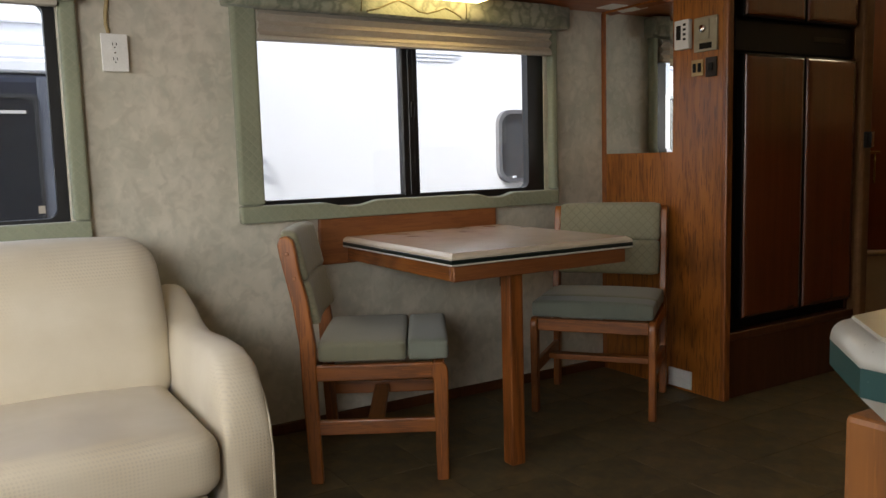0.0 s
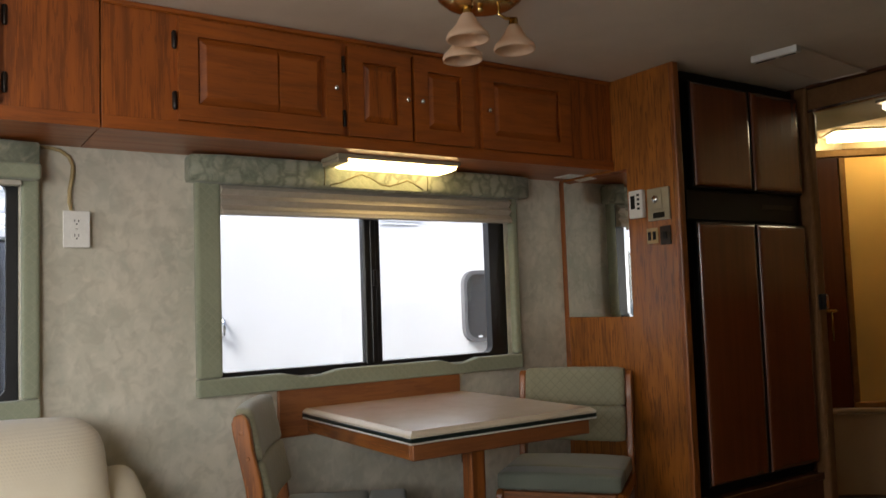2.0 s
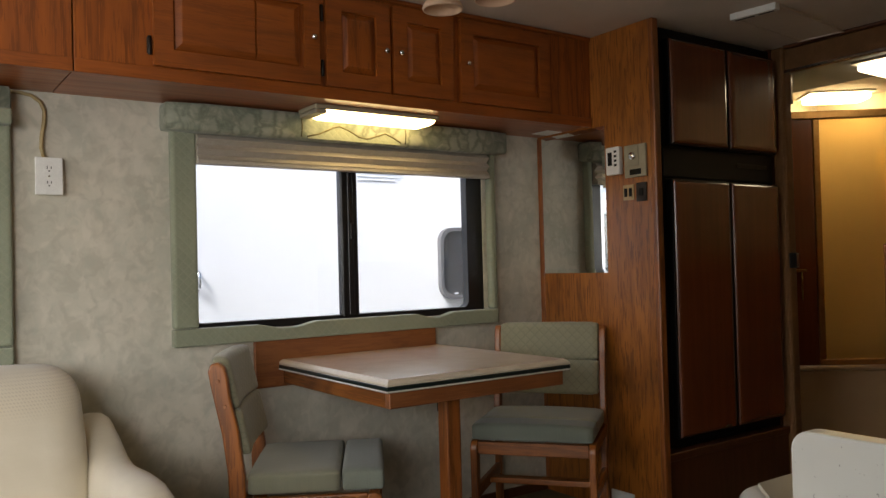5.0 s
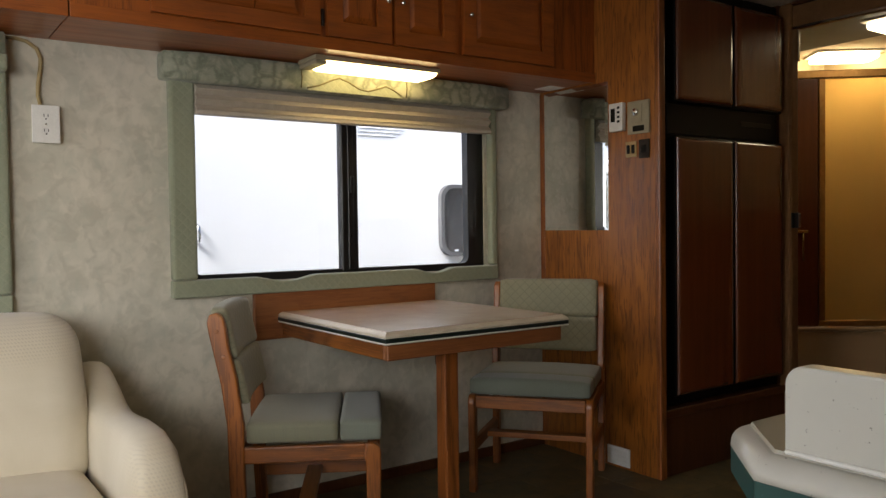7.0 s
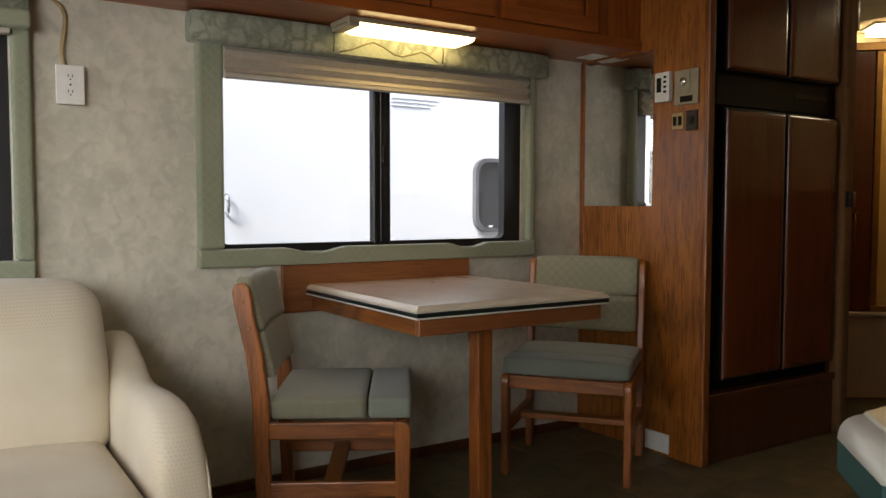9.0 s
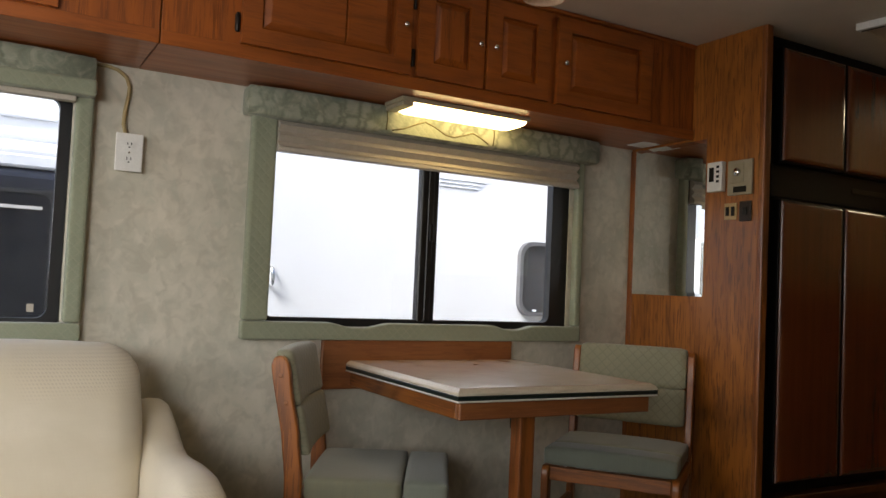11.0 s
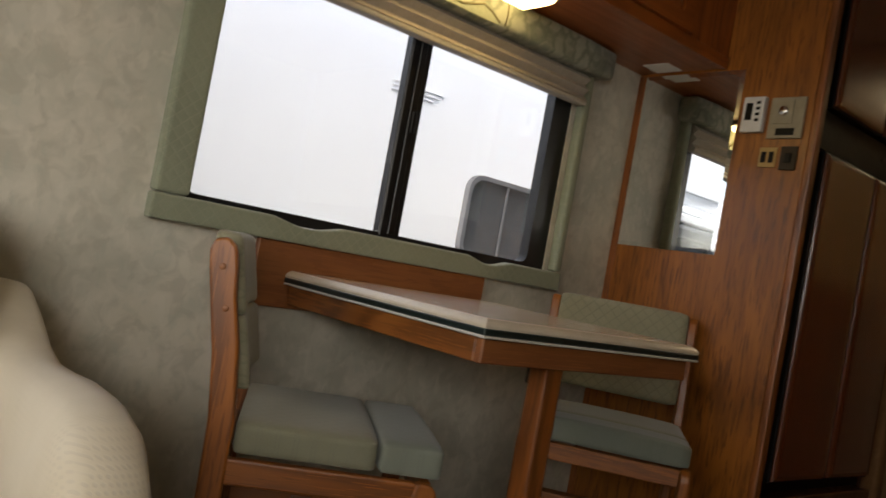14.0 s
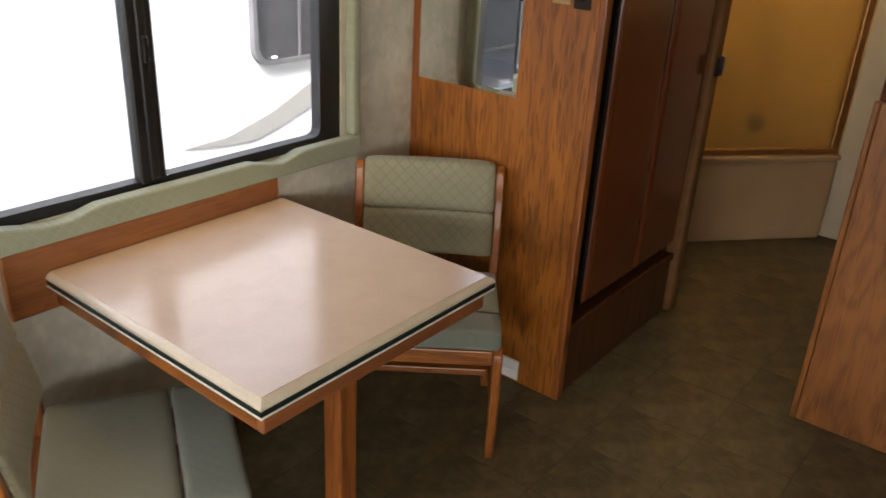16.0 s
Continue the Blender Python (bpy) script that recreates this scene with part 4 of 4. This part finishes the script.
# ---------------------------------------------------------------- galley peninsula
def peninsula():
    """Counter that ends near the aisle with a clipped corner, a teal stripe and a low splashback."""
    x0, x1, yn, ys, ch = -2.099, -1.4, -2.511, -3.44, 0.075
    def outline(o):
        return [(x0 - o, ys), (x0 - o, yn - ch + o * 0.4), (x0 + ch - o * 0.4, yn + o), (x1 - ch + o * 0.4, yn + o), (x1 + o, yn - ch + o * 0.4), (x1 + o, ys)]
    top = thing("countertop", (-1.8, -2.95, 0.832), "speckled cream counter with a teal stripe and clipped corners", "countertop")
    def band(z0, z1, o0, o1, bev=0.0):
        rings = [[(a, b, z0) for a, b in outline(o0)], [(a, b, z1) for a, b in outline(o1)]]
        bm = loft(rings)
        for f in bm.faces:
            f.smooth = False
        if bev:
            bmesh.ops.bevel(bm, geom=[e for e in bm.edges if abs(e.verts[0].co.z - e.verts[1].co.z) < 1e-4 and e.verts[0].co.z > (z0 + z1) / 2], offset=bev, segments=6, affect="EDGES", profile=0.5)
            # the rolled upper edge is smooth, flats and clipped corners stay crisp
            bm.normal_update()
            for f in bm.faces:
                f.smooth = 0.02 < abs(f.normal.z) < 0.98
        return bm
    part("lower_band", band(0.826, 0.856, -0.03, 0.0), COUNTER, top)
    part("stripe", band(0.8565, 0.8805, 0.0005, 0.0005), TEAL_EDGE, top, "teal stone stripe")
    part("slab", band(0.881, 0.902, 0.001, -0.002, 0.015), COUNTER, top)
    part("inlay", band(0.9021, 0.905, -0.016, -0.017), COUNTER_TOP, top, "cream inlaid field")
    s = thing("splashback", (-2.1, -2.95, 0.905), "low speckled splashback standing on the counter", "splashback")
    poly = [(yn - 0.092, 0.9052)] + [(yn - 0.092 - 0.016 * (1 - math.cos(radians(a))), 0.96 + 0.016 * math.sin(radians(a))) for a in range(0, 91, 15)] + [(ys, 0.976), (ys, 0.9052)]
    part("slab", prism(poly, x0 + 0.014, x0 + 0.034, 0.002, axis="x"), COUNTER, s)
    part("sealant_bead", bx(x0 + 0.0095, x0 + 0.0138, ys, yn - 0.094, 0.9052, 0.9088, 0.0012), WHITE_PLASTIC, s, "white sealant bead at the foot")
    c = thing("base_cabinet", (-1.88, -2.9, 0.0), "golden oak base cabinet under the peninsula counter", "cabinet")
    part("body", bx(x0 + 0.046, x1 - 0.06, ys, yn - 0.046, 0.0, 0.8252, 0.004), GALLEY_OAK, c)
    part("corner_post", bx(x0 + 0.038, x0 + 0.095, yn - 0.095, yn - 0.038, 0.0, 0.8255, 0.006, 2), GALLEY_OAK, c, "oak corner post")


peninsula()

# oak end of the galley beside the aisle
galley = thing("galley_cabinet", (0.75, -2.4, 0.0), "oak galley cabinet end with flat-cut grain beside the aisle", "cabinet")
part("end_panel", bx(0.5, 0.522, -3.44, -1.435, 0.0, 1.15, 0.003), GALLEY_OAK, galley)
part("corner_strip", bx(0.496, 0.528, -1.4345, -1.415, 0.0, 1.152, 0.005, 2), GALLEY_OAK, galley)
part("body", bx(0.5225, 2.5, -3.44, -1.44, 0.0, 1.148, 0.003), OAK, galley)
single("wall_galley", bx(0.54, 2.5, -3.44, -1.455, 1.152, CEIL - 0.001), CREAM_WALL, "cream wall above the galley cabinet", "wall", kind="structure")


# ---------------------------------------------------------------- rear: jamb, shower, hall light
jamb = thing("door_jamb", (1.0, -0.72, 0.0), "tan padded door jamb at the end of the refrigerator", "door jamb", kind="structure")
part("pad", bx(0.934, 1.004, -0.755, -0.685, 0.0, CEIL - 0.001, 0.018, 3), TAN_TRIM, jamb)
part("partition", bx(0.938, 1.0, -0.6845, -0.001, 0.0, CEIL - 0.001), OAK_DARK, jamb, "dark oak partition")
part("metal_strip", bx(0.988, 1.002, -0.762, -0.7555, 1.86, 2.005, 0.002), CHROME, jamb, "bright metal strip")
latch = thing("door_latch", (0.956, -0.765, 1.09), "black and chrome latch on the door jamb", "latch")
part("body", bx(0.928, 0.984, -0.772, -0.7555, 1.055, 1.13, 0.004), BLACK_PLASTIC, latch)
part("keeper", bx(0.962, 0.982, -0.778, -0.7725, 1.06, 1.125, 0.002), CHROME, latch, "chrome keeper")
header = thing("door_header", (1.0, -1.1, 2.01), "tan padded header over the doorway with a bright edge strip", "header", kind="structure")
part("board", bx(0.942, 1.0, -1.445, -0.756, 2.012, CEIL - 0.018, 0.008, 2), TAN_TRIM, header)
part("edge_strip", bx(0.936, 0.9415, -1.445, -0.756, 2.006, 2.02, 0.0015), CHROME, header, "thin bright metal strip")
part("ceiling_batten", bx(0.93, 1.004, -1.445, -0.756, CEIL - 0.0175, CEIL - 0.001, 0.004), OAK_DARK, header, "dark oak batten at the ceiling")


def corner_shower():
    """A shower set across the corner: moulded base, bronze frames and amber glass."""
    a, b = Vector((1.738, -0.463)), Vector((2.37, -1.0))
    d = (b - a).normalized()
    yaw = math.degrees(math.atan2(d.y, d.x))
    s = thing("corner_shower", (a.x, a.y, 0.0), "corner shower with amber frosted glass and almond base", "shower", turn=yaw)
    L = (b - a).length
    def p(name, bm, mat, lab="", par=None):
        return part(name, bm, mat, par or s, lab, local=True)
    p("base", bx(-0.45, L, 0.0, 0.1, 0.0, 0.455, 0.012, 3), TUB, "almond moulded base")
    p("rim", bx(-0.45, L + 0.01, -0.012, 0.11, 0.456, 0.482, 0.01, 3), TUB)
    p("sill_track", bx(-0.02, L, 0.02, 0.06, 0.4825, 0.515, 0.004), GOLD_FRAME, "bronze sill track")
    p("stile", bx(-0.02, 0.015, 0.018, 0.062, 0.5155, 1.9, 0.004), GOLD_FRAME)
    p("stile", bx(L - 0.045, L, 0.018, 0.062, 0.5155, 1.9, 0.004), GOLD_FRAME)
    p("stile", bx(-0.26, -0.235, 0.018, 0.062, 0.5155, 1.9, 0.004), GOLD_FRAME)
    p("header", bx(-0.45, L, 0.012, 0.068, 1.9005, 1.945, 0.005), GOLD_FRAME, "bronze header")
    p("pane", bx(0.015, L - 0.045, 0.036, 0.042, 0.5155, 1.9), AMBER, "amber frosted glass")
    p("side_panel", bx(-0.234, -0.021, 0.024, 0.05, 0.4825, 1.9, 0.003), CHERRY, "glossy red-brown side panel")
    p("side_panel", bx(-0.45, -0.261, 0.024, 0.05, 0.4825, 1.9, 0.003), OAK_DARK, "dark oak side panel")
    h = p("towel_bar", tube([(-0.12, -0.015, 0.86), (-0.12, -0.02, 0.98), (-0.12, -0.015, 1.02)], 0.006, 8), BRASS, "small brass pull")
    p("pull_bracket", bx(-0.15, -0.09, -0.012, 0.0235, 1.02, 1.035, 0.002), BRASS, "brass bracket")


corner_shower()
shower_wall = single("wall_shower", bx(2.55, 2.58, -1.0, -0.001, 0.0, CEIL - 0.001), CREAM_WALL, "cream moulded wall inside the shower", "wall", kind="structure")
single("wall_bath", bx(2.42, 2.548, -1.42, -0.985, 0.0, CEIL - 0.001), CREAM_WALL, "cream wall beside the shower", "wall", kind="structure")
bath_jamb = thing("bath_jamb", (2.39, -1.15, 0.0), "glossy oak jamb board beside the shower", "door jamb", kind="structure")
part("board", bx(2.37, 2.4195, -1.2, -1.115, 0.0, CEIL - 0.001, 0.008, 2), CHERRY, bath_jamb)
# mixer and riser behind the frosted glass
mixer = thing("shower_mixer", (2.33, -0.55, 0.5), "dark shower mixer with a riser pipe behind the glass", "shower mixer")
part("riser", tube([(2.36, -0.53, 0.6), (2.36, -0.53, 1.2), (2.35, -0.52, 1.75)], 0.01), BRASS, mixer)
bm = turned([(0.0, 0), (0.05, 0.002), (0.055, 0.02), (0.03, 0.045), (0.0, 0.05)], n=16)
bm.transform(Matrix.Translation((2.35, -0.535, 0.58)) @ pose(0, 0, 0, 0, -90, 0))
part("valve", bm, OAK_DARK, mixer)


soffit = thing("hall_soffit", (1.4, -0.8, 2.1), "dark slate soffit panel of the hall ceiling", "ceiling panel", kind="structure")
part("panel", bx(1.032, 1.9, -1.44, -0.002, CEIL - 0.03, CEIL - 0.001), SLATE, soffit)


def strip_light(name, base, sx, sy, label, mat, yaw=0.0):
    l = thing(name, base, label, "light fixture", turn=yaw)
    part("housing", bx(-sx / 2 - 0.02, sx / 2 + 0.02, -sy / 2 - 0.02, sy / 2 + 0.02, -0.012, -0.001, 0.002), WHITE_PLASTIC, l, local=True)
    part("diffuser", soft_local(sx, sy, 0.04, -0.033), mat, l, "glowing diffuser", local=True)
    return l


def soft_local(sx, sy, h, zc):
    bm = soft_box((sx, sy, h), 0.015, 4)
    bm.transform(Matrix.Translation((0, 0, zc)))
    return bm


strip_light("hall_light", (1.66, -0.93, CEIL - 0.03), 0.36, 0.2, "lit fluorescent light on the hall ceiling", GLOW_HALL)
strip_light("shower_light", (2.32, -0.26, CEIL), 0.36, 0.2, "lit warm light over the shower", lit("shower_diffuser", (1.0, 0.74, 0.36), 5.0), -40.0)


# ---------------------------------------------------------------- ceiling fixtures
def ceiling_lamp():
    x, y = -1.155, -0.945
    l = thing("ceiling_lamp", (x, y, CEIL), "brass ceiling lamp with three opal glass bell shades", "ceiling lamp")
    plate = part("canopy", turned([(0.15, 0.0), (0.152, -0.008), (0.146, -0.016), (0.135, -0.02), (0.12, -0.034), (0.1, -0.038), (0.0, -0.039)], (x, y, CEIL - 0.001), 36, 0.95, 0.85), BRASS, l, "polished brass oval plate")
    for dx, dy, drop in ((-0.088, -0.055, 0.0), (0.012, 0.125, 0.0), (0.098, -0.04, 0.0)):
        ex, ey, ez = x + dx * 1.05, y + dy, CEIL - 0.085
        part("arm", tube([(x + dx * 0.6, y + dy * 0.55, CEIL - 0.036), (x + dx * 0.6, y + dy * 0.55, CEIL - 0.062), (x + dx * 0.8, y + dy * 0.8, CEIL - 0.075), (ex, ey, ez + 0.012)], 0.005, 8), BRASS, l, "curved brass arm")
        part("holder", turned([(0.0, 0.014), (0.014, 0.012), (0.016, -0.012), (0.02, -0.02), (0.0, -0.021)], (ex, ey, ez), 16), BRASS, l, "brass holder")
        part("shade", turned([(0.017, -0.012), (0.024, -0.022), (0.034, -0.042), (0.05, -0.062), (0.064, -0.076), (0.068, -0.088), (0.066, -0.096), (0.062, -0.094), (0.06, -0.08), (0.046, -0.066), (0.03, -0.044), (0.018, -0.026)], (ex, ey, ez), 28), OPAL, l, "opal glass bell shade")
    part("finial", turned([(0.0, 0.0), (0.01, -0.004), (0.012, -0.014), (0.0, -0.022)], (x, y, CEIL - 0.038), 12), BRASS, l)


ceiling_lamp()


def ceiling_vent():
    v = thing("ceiling_vent", (0.6, -1.0, CEIL), "cream air-conditioning vent plate in the ceiling", "vent", turn=6.0)
    part("cover", bx(-0.29, 0.3, -0.1, 0.1, -0.012, -0.001, 0.004, 2), CEILING, v, local=True)
    part("rim", frame_bm2(-0.295, 0.305, -0.105, 0.105, -0.016, -0.0125, 0.012), CEILING, v, "raised plate rim", local=True)
    part("louvre", bx(-0.334, -0.297, -0.1, 0.1, -0.03, -0.001, 0.004, 2), WHITE_PLASTIC, v, "white louvre at the end", local=True)
    for y0, y1 in ((-0.085, -0.02), (0.0, 0.085)):
        part("slot", bx(-0.319, -0.312, y0, y1, -0.0325, -0.0303), BLACK_PLASTIC, v, "dark slot", local=True)


ceiling_vent()


# ---------------------------------------------------------------- outside
single("ground", bx(-600, 600, -600, 600, -1.0, -0.9), CONCRETE, "pale concrete lot to the horizon", "ground", kind="structure")


def caravan():
    c = thing("travel_trailer", (1.5, 2.2, -0.9), "white travel trailer parked close by with a grey swoosh", "travel trailer")
    side = part("body", bx(-1.75, 6.5, 1.035, 3.4, -0.35, 2.35, 0.06, 3), TRAILER_WHITE, c)
    w = part("window", frame_bm(0.098, 0.66, 0.905, 1.34, 1.0, 1.034, 0.022, 0.022, 0.022, 0.022, 0.075, 0.085), TRAILER_TRIM, c, "grey rounded window frame")
    part("pane", bx(0.117, 0.641, 1.012, 1.018, 0.924, 1.321, 0.002), TINTED, w, "tinted glass")
    part("backing", frame_fill(0.113, 0.645, 0.92, 1.325, 1.022, 1.03, 0.07), TRAILER_CURTAIN, w, "pale curtain behind the glass")
    part("divider", bx(0.362, 0.376, 1.006, 1.0115, 0.926, 1.319), TRAILER_TRIM, w)
    part("catch", bx(0.2, 0.225, 1.0, 1.0115, 0.932, 0.944, 0.002), TRAILER_WHITE, w, "small white window catch")
    part("swoosh", prism([(-0.28, 0.60), (-0.05, 0.61), (0.2, 0.68), (0.55, 0.83), (1.0, 1.06), (1.0, 0.9), (0.55, 0.70), (0.25, 0.60), (0.1, 0.565), (-0.1, 0.575)], 1.0295, 1.0345), TRAILER_GREY, c, "grey decal")
    h = part("grab_handle", tube([(-1.375, 1.03, 1.02), (-1.375, 1.0, 1.03), (-1.375, 0.992, 1.06), (-1.375, 1.0, 1.1), (-1.375, 1.03, 1.11)], 0.009), CHROME, c, "chrome grab handle")
    for k in range(3):
        part("rail", bx(-0.45, -0.2 + 0.03 * k, 1.029, 1.0345, 1.61 + 0.021 * k, 1.6135 + 0.021 * k, 0.001), TRAILER_WHITE, c, "white drip rail")
    for x in (2.4, 3.3):
        bm = turned([(0.0, -0.1), (0.2, -0.1), (0.33, -0.09), (0.34, 0.0), (0.33, 0.09), (0.2, 0.1), (0.0, 0.1)], n=24)
        bm.transform(Matrix.Translation((x, 1.25, -0.56)) @ pose(0, 0, 0, 90, 0, 0))
        part("wheel", bm, RUBBER, c, "black wheel")


caravan()


def coach():
    c = thing("motor_coach", (-4.5, 3.0, -0.9), "dark charcoal motor coach with a silver roof band parked outside", "motor coach")
    y = 1.75
    part("lower_body", bx(-8.5, -2.05, y, 4.2, -0.5, 1.56, 0.05, 3), COACH_DARK, c, "charcoal lower body")
    part("stripe", bx(-8.5, -2.05, y + 0.006, 4.2, 1.561, 1.63, 0.012), COACH_SILVER, c, "silver stripe")
    part("stripe", bx(-8.5, -2.05, y + 0.03, 4.2, 1.631, 1.70, 0.02), TRAILER_WHITE, c, "white band")
    part("roof", bx(-8.5, -2.05, y + 0.07, 4.2, 1.701, 2.25, 0.12, 4), TRAILER_WHITE, c, "white roof side")
    part("trim", bx(-8.5, -2.05, y + 0.055, y + 0.0695, 1.82, 1.832), COACH_SILVER, c)
    for x0, x1 in ((-2.62, -2.3), (-3.5, -2.75), (-4.6, -3.7)):
        w = part("window", frame_bm(x0, x1, 0.55, 1.45, y - 0.012, y - 0.001, 0.02, 0.02, 0.02, 0.02, 0.05), BLACK_METAL, c)
        part("pane", bx(x0 + 0.01, x1 - 0.01, y - 0.008, y - 0.003, 0.56, 1.44), DARK_GLASS, w, "dark glossy glass")
    part("pillar", bx(-2.3, -2.07, y - 0.004, y - 0.0005, -0.3, 1.54, 0.001), COACH_PILLAR, c, "grey-blue corner pillar")
    # light streak across the coach window, drawn as a thin grey strip
    part("trim", bx(-2.6, -2.36, y - 0.016, y - 0.0125, 1.35, 1.366), TRAILER_GREY, c, "pale strip standing in for a light streak on the glass")
    part("curtain", bx(-2.60, -2.47, y - 0.0026, y - 0.0015, 0.58, 1.42), COACH_PILLAR, c, "grey curtain edge")
    part("panel_joint", bx(-2.235, -2.225, y - 0.008, y - 0.0045, -0.3, 1.5), RUBBER, c)
    for x in (-3.6, -7.0):
        bm = turned([(0.0, -0.12), (0.25, -0.12), (0.44, -0.1), (0.45, 0.0), (0.44, 0.1), (0.25, 0.12), (0.0, 0.12)], n=24)
        bm.transform(Matrix.Translation((x, y + 0.13, -0.45)) @ pose(0, 0, 0, 90, 0, 0))
        part("wheel", bm, RUBBER, c, "black wheel")


coach()


# ---------------------------------------------------------------- floor tiles
def floor_tiles():
    """Stone-print tiles, laid square, with narrow joints."""
    size, gap = 0.305, 0.003
    me = bpy.data.meshes.new("floor_tile")
    bm = bx(-size / 2 + gap / 2, size / 2 - gap / 2, -size / 2 + gap / 2, size / 2 - gap / 2, -0.0028, -0.0012, 0.0005)
    bm.to_mesh(me)
    bm.free()
    me.materials.append(VINYL)
    for i in range(17):
        for j in range(11):
            x, y = -2.75 + size * i, -0.16 - size * j
            ob = new("floor_tile", me)
            ob.parent = floor_slab
            ob.location = (x, y, 0)


floor_tiles()
